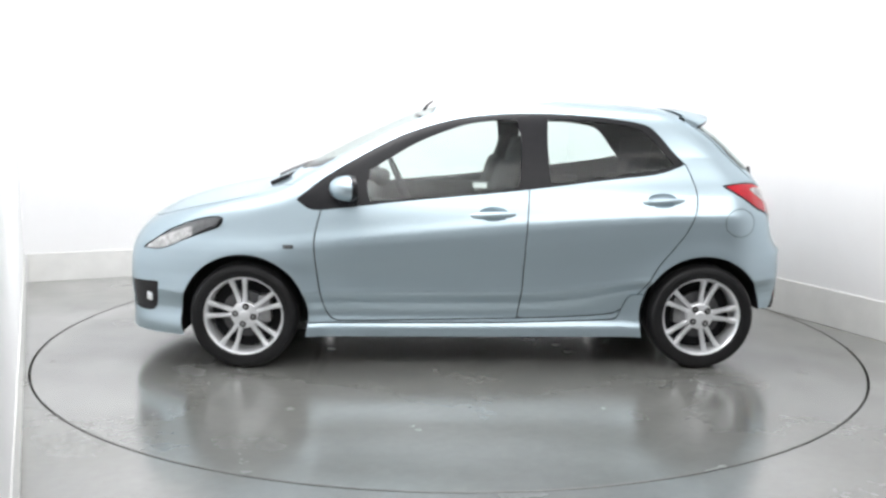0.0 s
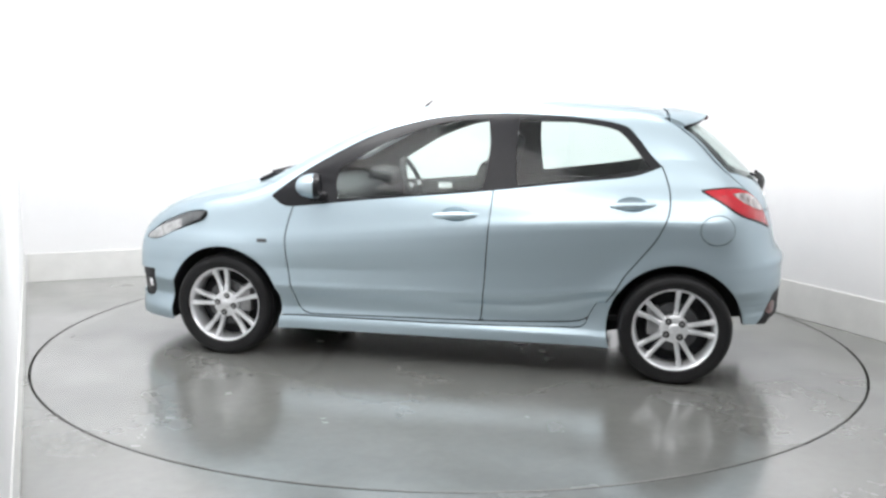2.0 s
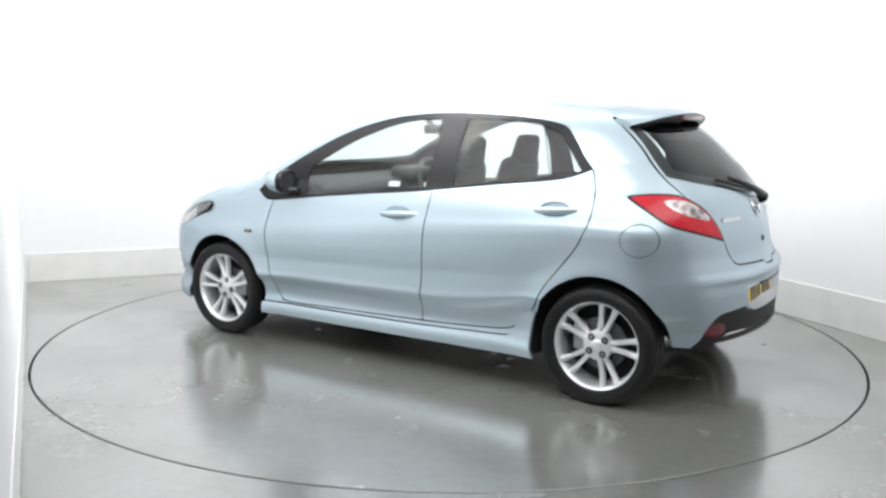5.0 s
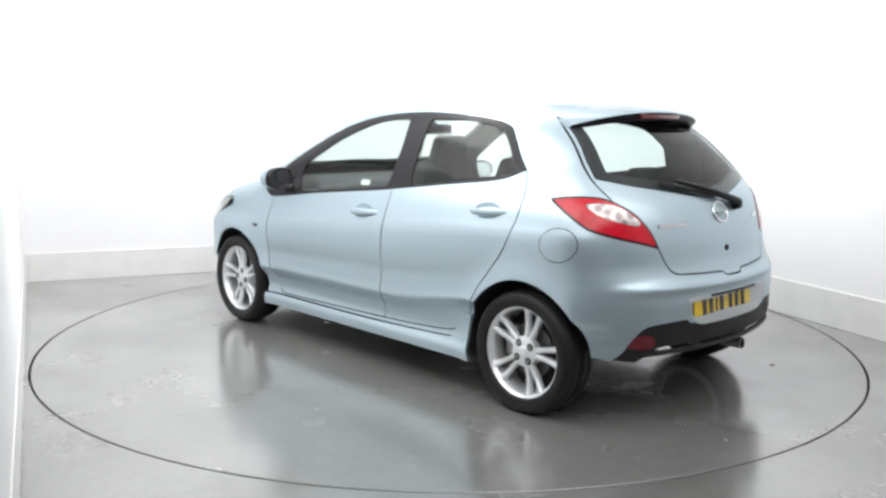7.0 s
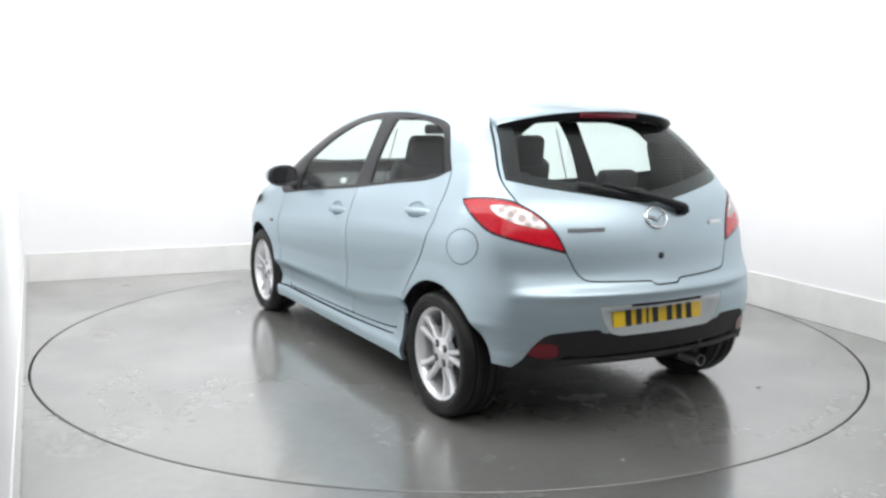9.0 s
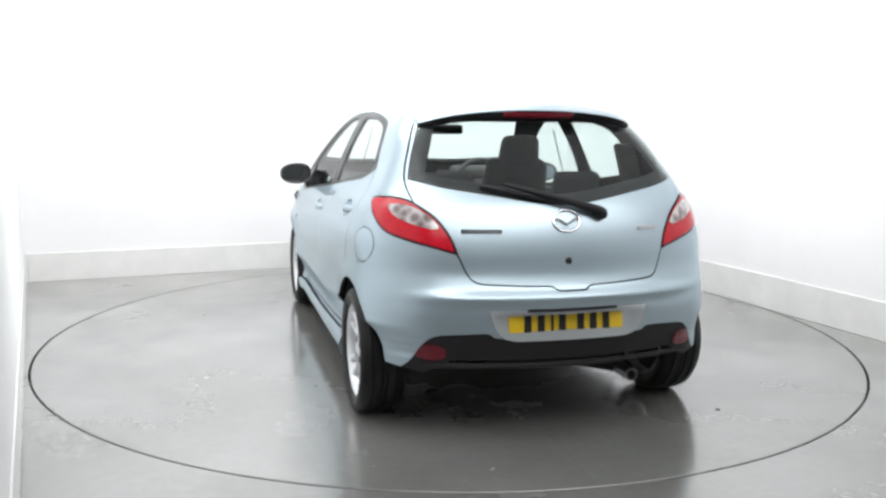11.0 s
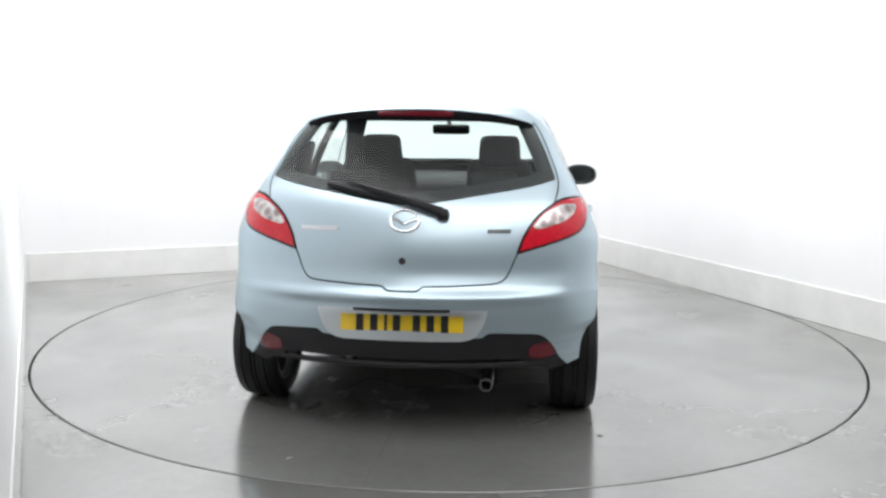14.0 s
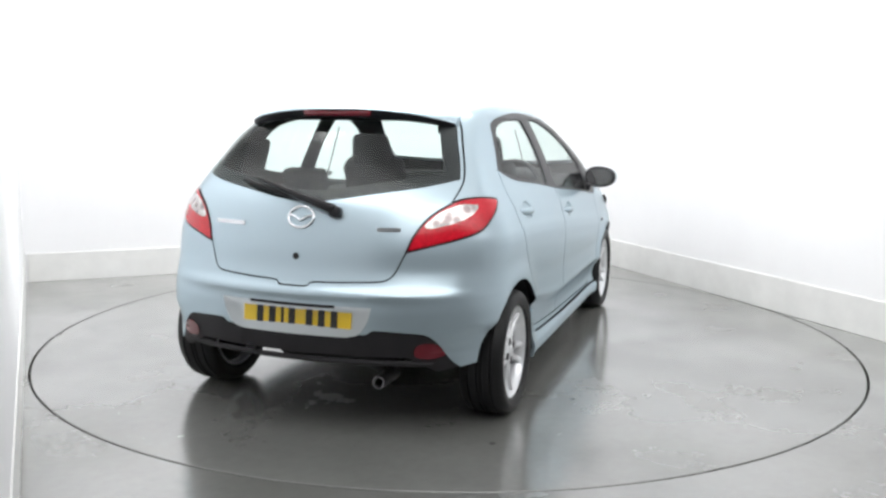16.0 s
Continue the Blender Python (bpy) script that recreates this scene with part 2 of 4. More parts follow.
def floor_sheet():
    """The floor round the turntable's opening."""
    steps = 160
    corners = [BAY @ Vector(c) for c in ((-1.7, 0.2, 0), (-1.7, -BAY_L - 0.2, 0), (BAY_W + 0.2, -BAY_L - 0.2, 0), (BAY_W + 0.2, 0.2, 0))]
    inner, outer = [], []
    for i in range(steps):
        a = 2 * math.pi * i / steps
        d = Vector((math.cos(a), math.sin(a), 0))
        inner.append(d * (RADIUS + 0.005))
        best = 99
        for p, q in zip(corners, corners[1:] + corners[:1]):
            e = q - p
            den = d.x * e.y - d.y * e.x
            if abs(den) > 1e-9:
                s = (p.x * e.y - p.y * e.x) / den
                w = (p.x * d.y - p.y * d.x) / den
                if s > 0 and -1e-6 <= w <= 1 + 1e-6:
                    best = min(best, s)
        outer.append(d * best)
    verts = inner + outer + [v + Vector((0, 0, -0.12)) for v in inner]
    faces = [(i, i + steps, (i + 1) % steps + steps, (i + 1) % steps) for i in range(steps)]
    faces += [(i, (i + 1) % steps, (i + 1) % steps + 2 * steps, i + 2 * steps) for i in range(steps)]
    return mesh_object("floor", verts, faces, FLOOR)


tagged(floor_sheet(), "grey sealed concrete floor, damp in patches", "floor", kind="structure")
# Near-black pit floor: the gap's shade is put into its colour
pit = lathe([(RADIUS + 0.3, -0.12), (0.01, -0.12)], 64, axis="Z")
tagged(part("pit_floor", pit, NEAR_BLACK, smooth=False), "near-black pit floor that paints the shade in the gap", "pit", kind="structure")

turntable = empty("turntable")
tagged(turntable, "round grey concrete-coated turntable flush with the floor", "turntable")
def deck_plate(start, end):
    """One of the three sector plates of the deck, between two seams."""
    bm = bmesh.new()
    bmesh.ops.create_circle(bm, cap_ends=True, radius=RADIUS - 0.020, segments=200)
    for angle, k in ((start, 1), (end, -1)):
        n = Vector((-math.sin(radians(angle)), math.cos(radians(angle)), 0)) * k
        bmesh.ops.bisect_plane(bm, geom=list(bm.verts) + list(bm.edges) + list(bm.faces), plane_co=n * 0.0005, plane_no=n, clear_inner=True)
    low = bmesh.ops.extrude_face_region(bm, geom=list(bm.faces))
    for v in low["geom"]:
        if isinstance(v, bmesh.types.BMVert):
            v.co.z = -0.03
    part("deck_plate", bm, FLOOR, turntable, "grey sealed deck plate with a damp sheen", smooth=False)


for start, end in ((30.4, 177.5), (177.5, 263.0), (263.0, 390.4)):
    deck_plate(start, end)
edge = lathe([(RADIUS - 0.020, 0.0), (RADIUS - 0.010, 0.0), (RADIUS - 0.007, -0.003)], 200, axis="Z")
skirt_ring = lathe([(RADIUS - 0.007, -0.003), (RADIUS - 0.008, -0.10)], 200, axis="Z")
part("paint_speck", lathe([(0.001, 0.0015), (0.012, 0.0012), (0.014, 0.0002)], 10, axis="Z"), NEAR_BLACK, turntable, "small dark speck on the deck").location = (-1.775, -0.82, 0)
part("edge_ring", edge, FLOOR, turntable, "grey edge ring of the deck")
# The deck's side is near-black too, shade painted in to darken the ring line
part("edge_skirt", skirt_ring, NEAR_BLACK, turntable, "deck side in near-black for the shade in the gap")


# ---- the car ----
def spline(pairs):
    """A smooth curve through (x, y) pairs with rising x."""
    a = np.array(sorted(pairs), float)
    x, y = a[:, 0], a[:, 1]
    d = np.diff(y) / np.diff(x)
    m = np.zeros(len(x))
    m[0], m[-1] = d[0], d[-1]
    h = np.diff(x)
    safe = np.where(d == 0, 1, d)
    same = d[:-1] * d[1:] > 0
    mean = h[1:] / safe[:-1] + h[:-1] / safe[1:]
    m[1:-1] = np.where(same, (h[1:] + h[:-1]) / np.where(same, mean, 1), 0)

    def f(q):
        q = np.asarray(q, float)
        i = np.clip(np.searchsorted(x, q) - 1, 0, len(x) - 2)
        s = np.clip((q - x[i]) / h[i], 0, 1)
        inside = (2 * s**3 - 3 * s**2 + 1) * y[i] + (s**3 - 2 * s**2 + s) * h[i] * m[i] + (3 * s**2 - 2 * s**3) * y[i + 1] + (s**3 - s**2) * h[i] * m[i + 1]
        return inside + np.where(q < x[0], (q - x[0]) * m[0], 0) + np.where(q > x[-1], (q - x[-1]) * m[-1], 0)
    return f


# car space: x forward from the rear axle, y to the car's left, z up from the floor
TOP = spline([(-0.6, 1.30), (-0.3, 1.355), (-0.1, 1.398), (0.04, 1.42), (0.25, 1.442), (0.52, 1.462), (0.8, 1.473), (1.08, 1.472), (1.35, 1.450), (1.555, 1.396),
              (1.76, 1.310), (1.965, 1.212), (2.17, 1.106), (2.30, 1.040), (2.42, 1.000), (2.6, 0.965), (2.8, 0.925), (3.0, 0.880), (3.15, 0.83), (3.3, 0.75)])
SIDE = spline([(0.10, 0.70), (0.18, 0.770), (0.24, 0.800), (0.30, 0.787), (0.36, 0.800), (0.40, 0.826), (0.425, 0.838), (0.46, 0.835), (0.53, 0.834), (0.60, 0.840), (0.66, 0.8445), (0.72, 0.8455), (0.76, 0.8415),
               (0.82, 0.826), (0.90, 0.804), (0.96, 0.783), (1.0, 0.766), (1.1, 0.728), (1.2, 0.684), (1.3, 0.632), (1.38, 0.582), (1.5, 0.49)])
WIDE = spline([(-0.7, -0.10), (-0.45, -0.055), (-0.2, -0.018), (0.1, -0.004), (0.5, 0.0), (1.2, 0.002), (2.0, 0.0), (2.3, -0.004), (2.6, -0.02), (2.9, -0.065), (3.1, -0.12), (3.3, -0.2)])
REAR = spline([(0.10, -0.47), (0.20, -0.55), (0.28, -0.595), (0.42, -0.612), (0.54, -0.616), (0.61, -0.606), (0.66, -0.586), (0.72, -0.563), (0.80, -0.547), (0.90, -0.517), (0.98, -0.482),
               (1.07, -0.415), (1.2, -0.288), (1.33, -0.145), (1.40, -0.06), (1.5, 0.06)])
NOSE = spline([(0.10, 3.24), (0.18, 3.25), (0.28, 3.245), (0.42, 3.255), (0.55, 3.25), (0.65, 3.225), (0.75, 3.165), (0.85, 3.07), (1.0, 2.85)])


def smooth_max(a, b, k):
    h = np.maximum(k - np.abs(a - b), 0) / k
    return np.maximum(a, b) + h * h * k * 0.25


def slope(f, q):
    return (f(q + 0.004) - f(q - 0.004)) / 0.008


def body_field(p):
    """Below zero inside the car's outer skin."""
    x, y, z = p[..., 0], np.abs(p[..., 1]), p[..., 2]
    flare = 0.0
    for hub in (0.0, 2.49):
        r = np.hypot(x - hub, z - 0.285)
        flare = flare + 0.016 * np.exp(-((r - 0.34) / 0.075) ** 2) * (z > 0.0)
    flare = flare + 0.05 * np.clip((0.32 - z) / 0.13, 0, 1) * np.clip((x - 2.7) / 0.12, 0, 1)
    waist = 0.03 * np.clip((0.6 - x) / 0.6, 0, 1) * np.clip((z - 0.95) / 0.2, 0, 1)
    lift = 0.10 * np.clip((1.3 - x) / 1.1, -1, 1) * np.exp(-((z - 0.74) / 0.20) ** 2)
    lift = lift + 0.075 * np.clip((0.95 - x) / 0.6, 0, 1) ** 2 * np.exp(-((z - 0.42) / 0.10) ** 2)
    side = (y - SIDE(z - lift) - WIDE(x) - flare + waist) / np.sqrt(1 + np.minimum(slope(SIDE, z), 2) ** 2)
    top = (z - TOP(x) + 0.13 * y * y) / np.sqrt(1 + slope(TOP, x) ** 2)
    ledge = 0.016 * np.exp(-(((z - 0.622) / 0.026) ** 2)) * np.clip((0.74 - y) / 0.3, 0, 1)
    rear = (REAR(z) - ledge + 0.30 * y * y + 0.25 * y**6 - x) / np.sqrt(1 + slope(REAR, z) ** 2)
    nose = (x - NOSE(z) + 0.28 * y * y + 0.5 * y**6) / np.sqrt(1 + np.minimum(slope(NOSE, z) ** 2, 4))
    f = smooth_max(side, top, 0.10)
    f = smooth_max(f, rear, 0.13)
    return smooth_max(f, nose, 0.15)


def body_normal(p, e=0.003):
    g = np.stack([body_field(p + e * np.eye(3)[i]) - body_field(p - e * np.eye(3)[i]) for i in range(3)], -1)
    return g / np.maximum(np.linalg.norm(g, axis=-1, keepdims=True), 1e-9)

# ---- cutting panels out of the skin ----
def clip(mesh, f):
    """The part of a triangle mesh (points, normals, triangles) where f is below zero, cut along f = 0."""
    V, N, T = mesh
    if len(T) == 0:
        return mesh
    neg = f < 0
    k = neg[T].sum(1)
    keep = T[k == 3]
    extra_v, extra_n, extra_t = [], [], []
    base, made = len(V), {}

    def cut(i, j):
        key = (i, j) if i < j else (j, i)
        if key not in made:
            a, b = key
            s = f[a] / (f[a] - f[b])
            made[key] = base + len(extra_v)
            extra_v.append(V[a] + s * (V[b] - V[a]))
            extra_n.append(N[a] + s * (N[b] - N[a]))
        return made[key]

    for tri in T[(k == 1) | (k == 2)]:
        tri = [int(q) for q in tri]
        if sum(bool(neg[q]) for q in tri) == 1:
            i = next(n for n in range(3) if neg[tri[n]])
            a, b, c = tri[i], tri[(i + 1) % 3], tri[(i + 2) % 3]
            extra_t.append((a, cut(a, b), cut(a, c)))
        else:
            i = next(n for n in range(3) if not neg[tri[n]])
            a, b, c = tri[i], tri[(i + 1) % 3], tri[(i + 2) % 3]
            p, q = cut(a, b), cut(a, c)
            extra_t += [(p, b, c), (p, c, q)]
    V2 = np.vstack([V, np.array(extra_v)]) if extra_v else V
    N2 = np.vstack([N, np.array(extra_n)]) if extra_n else N
    T2 = np.vstack([keep, np.array(extra_t, int).reshape(-1, 3)]) if extra_t else keep
    used = np.unique(T2)
    back = np.zeros(len(V2), int)
    back[used] = np.arange(len(used))
    return V2[used], N2[used] / np.maximum(np.linalg.norm(N2[used], axis=1, keepdims=True), 1e-9), back[T2]


def rounded(points, per=6, closed=True):
    """A closed curve through the points; a point with a third entry stays a sharp corner."""
    n, out = len(points), []
    P = [np.array(q[:2], float) for q in points]
    sharp = [len(q) > 2 for q in points]
    tang = [np.zeros(2) if sharp[i] else (P[(i + 1) % n] - P[i - 1]) * 0.5 for i in range(n)]
    for i in range(n):
        a, b = P[i], P[(i + 1) % n]
        ta, tb = tang[i], tang[(i + 1) % n]
        lim = np.linalg.norm(b - a)
        ta = ta * min(1, lim / max(np.linalg.norm(ta), 1e-9)) if not sharp[i] else (b - a)
        tb = tb * min(1, lim / max(np.linalg.norm(tb), 1e-9)) if not sharp[(i + 1) % n] else (b - a)
        for s in np.arange(per) / per:
            out.append((2 * s**3 - 3 * s**2 + 1) * a + (s**3 - 2 * s**2 + s) * ta + (3 * s**2 - 2 * s**3) * b + (s**3 - s**2) * tb)
    return np.array(out)


def inside(poly, a, b):
    """Signed distance of (a, b) to a closed curve, below zero inside."""
    d = np.full(a.shape, 1e9)
    odd = np.zeros(a.shape, bool)
    for p, q in zip(poly, np.roll(poly, -1, 0)):
        e = q - p
        wx, wy = a - p[0], b - p[1]
        s = np.clip((wx * e[0] + wy * e[1]) / max(e @ e, 1e-12), 0, 1)
        d = np.minimum(d, (wx - s * e[0]) ** 2 + (wy - s * e[1]) ** 2)
        if e[1] != 0:
            odd ^= ((p[1] > b) != (q[1] > b)) & (a < (q[0] - p[0]) * (b - p[1]) / e[1] + p[0])
    d = np.sqrt(d)
    return np.where(odd, -d, d)


def skin_half():
    """The left half of the skin, as rays from a spine inside the car meet it."""
    a0, a1, z0 = 0.12, 2.72, 0.62
    phi = np.concatenate([np.linspace(-90, -40, 25, endpoint=False), np.linspace(-40, 58, 118, endpoint=False), np.linspace(58, 90, 40)])
    rows = []
    for al in np.linspace(90, 0, 86, endpoint=False):
        rows.append((a0, -math.sin(radians(al)), math.cos(radians(al))))
    for x in np.linspace(a0, a1, 186):
        rows.append((x, 0.0, 1.0))
    for al in np.linspace(0, 90, 60)[1:]:
        rows.append((a1, math.sin(radians(al)), math.cos(radians(al))))
    R = np.array(rows)
    cp, sp = np.cos(np.radians(phi)), np.sin(np.radians(phi))
    origin = np.zeros((len(R), len(phi), 3))
    origin[..., 0] = R[:, None, 0]
    origin[..., 2] = z0
    way = np.stack([np.broadcast_to(R[:, 1:2], (len(R), len(phi))), R[:, 2:3] * cp[None], R[:, 2:3] * sp[None]], -1)
    lo, hi = np.zeros(way.shape[:2]), np.full(way.shape[:2], 1.6)
    for _ in range(26):
        mid = (lo + hi) / 2
        out = body_field(origin + mid[..., None] * way) > 0
        hi, lo = np.where(out, mid, hi), np.where(out, lo, mid)
    V = (origin + hi[..., None] * way).reshape(-1, 3)
    n, m = len(R), len(phi)
    i = (np.arange(n - 1)[:, None] * m + np.arange(m - 1)[None]).ravel()
    T = np.vstack([np.stack([i, i + 1, i + m + 1], 1), np.stack([i, i + m + 1, i + m], 1)])
    V[:, 1] = np.where(np.abs(V[:, 1]) < 1e-6, 0, V[:, 1])
    N = body_normal(V)
    a = V[T]
    face = np.cross(a[:, 1] - a[:, 0], a[:, 2] - a[:, 0])
    area = np.linalg.norm(face, axis=1)
    flip = (face * N[T].sum(1)).sum(1) < 0
    T[flip] = T[flip][:, ::-1]
    return V, N, T[area > 1e-10]


def both(mesh):
    V, N, T = mesh
    k = np.array([1, -1, 1])
    return np.vstack([V, V * k]), np.vstack([N, N * k]), np.vstack([T, T[:, ::-1] + len(V)])


def mirrored(mesh):
    V, N, T = mesh
    k = np.array([1, -1, 1])
    return V * k, N * k, T[:, ::-1]


def moved(mesh, d):
    V, N, T = mesh
    return V + N * d, N, T


def refined(mesh):
    """Each triangle split in four."""
    V, N, T = mesh
    V, N, seen, out = list(V), list(N), {}, []
    for t in T:
        t = [int(q) for q in t]
        mid = []
        for i in range(3):
            key = tuple(sorted((t[i], t[(i + 1) % 3])))
            if key not in seen:
                seen[key] = len(V)
                V.append((V[key[0]] + V[key[1]]) / 2)
                N.append(N[key[0]] + N[key[1]])
                N[-1] = N[-1] / np.linalg.norm(N[-1])
            mid.append(seen[key])
        out += [(t[0], mid[0], mid[2]), (mid[0], t[1], mid[1]), (mid[2], mid[1], t[2]), tuple(mid)]
    return np.array(V), np.array(N), np.array(out)


def panel(name, mesh, mat, parent, label="", thick=0.0):
    """A panel of the skin; thick gives it an edge turned inwards."""
    V, N, T = mesh
    if thick:
        count = {}
        for t in T:
            for i in range(3):
                e = (int(t[i]), int(t[(i + 1) % 3]))
                count[e] = count.get(e, 0) + 1
        rim = [e for e in count if (e[1], e[0]) not in count and not (abs(V[e[0]][1]) < 1e-5 and abs(V[e[1]][1]) < 1e-5)]
        if rim:
            ids = sorted({q for e in rim for q in e})
            at = {q: len(V) + n for n, q in enumerate(ids)}
            top = {q: len(V) + len(ids) + n for n, q in enumerate(ids)}
            side = np.zeros((len(ids), 3))
            for a, b in rim:
                w = np.cross(V[b] - V[a], N[a])
                for q in (a, b):
                    side[at[q] - len(V)] += w
            side /= np.maximum(np.linalg.norm(side, axis=1, keepdims=True), 1e-9)
            V = np.vstack([V, V[ids] - N[ids] * thick, V[ids]])
            N = np.vstack([N, side, side])
            T = np.vstack([T, [f for a, b in rim for f in ((top[b], top[a], at[a]), (top[b], at[a], at[b]))]])
    return mesh_object(name, V, T, mat, parent, label, smooth=True, normals=N)


# outlines, in car space: (x, z) on the sides, (y, z) at the back
DLO = rounded([(2.205, 0.918, 1), (2.06, 1.030), (1.86, 1.152), (1.622, 1.270), (1.368, 1.346), (1.16, 1.375), (0.94, 1.385), (0.70, 1.378), (0.45, 1.356),
               (0.285, 1.322), (0.22, 1.262), (0.155, 1.180), (0.093, 1.117, 1), (0.20, 1.076), (0.30, 1.056), (0.54, 1.030), (0.76, 1.003), (1.07, 0.966), (1.35, 0.940), (1.68, 0.908), (1.97, 0.874), (2.12, 0.866)])
WINDOW_F = rounded([(1.815, 0.912, 1), (1.828, 1.000), (1.812, 1.075, 1), (1.70, 1.140), (1.54, 1.229), (1.289, 1.322), (1.10, 1.348), (1.012, 1.352, 1), (0.992, 1.20), (1.010, 0.990, 1), (1.344, 0.954)])
WINDOW_R = rounded([(0.835, 1.010, 1), (0.848, 1.20), (0.842, 1.352, 1), (0.66, 1.350), (0.47, 1.332), (0.335, 1.302), (0.265, 1.245), (0.20, 1.165), (0.150, 1.108, 1), (0.30, 1.080), (0.50, 1.052)])
DOOR_F = rounded([(2.055, 0.90, 1), (2.075, 0.85), (2.100, 0.75), (2.106, 0.66), (2.088, 0.49), (2.060, 0.34), (2.03, 0.285), (1.975, 0.262), (1.52, 0.268), (1.012, 0.276, 1), (0.992, 0.45), (0.976, 0.70), (0.955, 0.99, 1), (1.4, 1.05, 1), (2.0, 1.0, 1)])
DOOR_R = rounded([(0.955, 0.99, 1), (0.976, 0.70), (0.992, 0.45), (1.012, 0.276, 1), (0.75, 0.285), (0.50, 0.302), (0.43, 0.335), (0.33, 0.440), (0.264, 0.556), (0.175, 0.668), (0.105, 0.762), (0.055, 0.88), (0.05, 0.98), (0.070, 1.06), (0.094, 1.120, 1), (0.3, 1.2, 1), (0.9, 1.2, 1)])
FLAP = rounded([(-0.189 + 0.086 * math.cos(a * 0.5236), 0.808 + 0.075 * math.sin(a * 0.5236)) for a in range(12)])
SKIRT = rounded([(2.30, 0.252, 1), (1.5, 0.252), (1.0, 0.256), (0.50, 0.272), (0.462, 0.285), (0.432, 0.345), (0.40, 0.402), (0.36, 0.412), (0.22, 0.412, 1), (0.22, 0.05, 1), (2.3, 0.05, 1)])
HEADLAMP = rounded([(3.06, 0.640, 1), (2.98, 0.690), (2.89, 0.745), (2.752, 0.800), (2.64, 0.822), (2.595, 0.812), (2.618, 0.772), (2.79, 0.705), (2.93, 0.648)])
FOG = rounded([(3.20, 0.445, 1), (2.965, 0.462, 1), (2.975, 0.38), (3.00, 0.305), (3.09, 0.292), (3.2, 0.31, 1)])
TAIL = rounded([(57.8, 1.003, 1), (52, 1.013), (45, 1.017), (38, 1.008), (31, 0.968), (26.5, 0.925), (22.5, 0.86), (20.2, 0.795, 1), (27, 0.818), (35.8, 0.846), (44.5, 0.880), (51, 0.938)])
LENS = rounded([(46, 0.986, 1), (38.5, 0.990), (31.5, 0.960), (26.3, 0.905), (28.0, 0.892, 1), (35.5, 0.914), (42, 0.946)])
HATCH = rounded([(-0.5, 1.375, 1), (0.505, 1.365, 1), (0.555, 1.300), (0.605, 1.19), (0.640, 1.085), (0.625, 1.005), (0.60, 0.95), (0.475, 0.80), (0.438, 0.72), (0.415, 0.69), (0.38, 0.677), (0.20, 0.668), (0.085, 0.664), (0.062, 0.648), (-0.062, 0.648, 1), (-0.5, 0.66, 1)])
REAR_WINDOW = rounded([(-0.5, 1.42, 1), (0.48, 1.42, 1), (0.54, 1.300), (0.592, 1.19), (0.628, 1.092, 1), (0.50, 1.062), (0.284, 1.028), (0.12, 1.002), (0.0, 0.992), (-0.12, 1.0), (-0.5, 1.05, 1)])
DIFFUSER = rounded([(-0.8, 0.455, 1), (0.33, 0.455), (0.36, 0.474), (0.50, 0.468), (0.575, 0.458), (0.62, 0.42), (0.665, 0.345), (0.73, 0.28, 1), (0.75, 0.05, 1), (-0.8, 0.05, 1)])
RECESS = rounded([(-0.8, 0.572, 1), (0.358, 0.572, 1), (0.335, 0.50), (0.300, 0.455), (0.25, 0.440, 1), (-0.8, 0.440, 1)])
REFLECTOR = rounded([(0.535, 0.412), (0.59, 0.426), (0.632, 0.410), (0.642, 0.375), (0.59, 0.358), (0.53, 0.368)])
BONNET = rounded([(2.36, -0.9, 1), (2.36, 0.60, 1), (2.50, 0.685), (2.75, 0.665), (2.95, 0.56), (3.06, 0.38), (3.11, 0.15), (3.115, -0.15), (3.1, -0.9, 1)])
WINDSCREEN = rounded([(2.245, -0.9, 1), (2.235, 0.2), (2.19, 0.45), (2.10, 0.655, 1), (1.85, 0.615), (1.60, 0.545), (1.475, 0.50, 1), (1.45, 0.25), (1.44, -0.1), (1.44, -0.9, 1)])


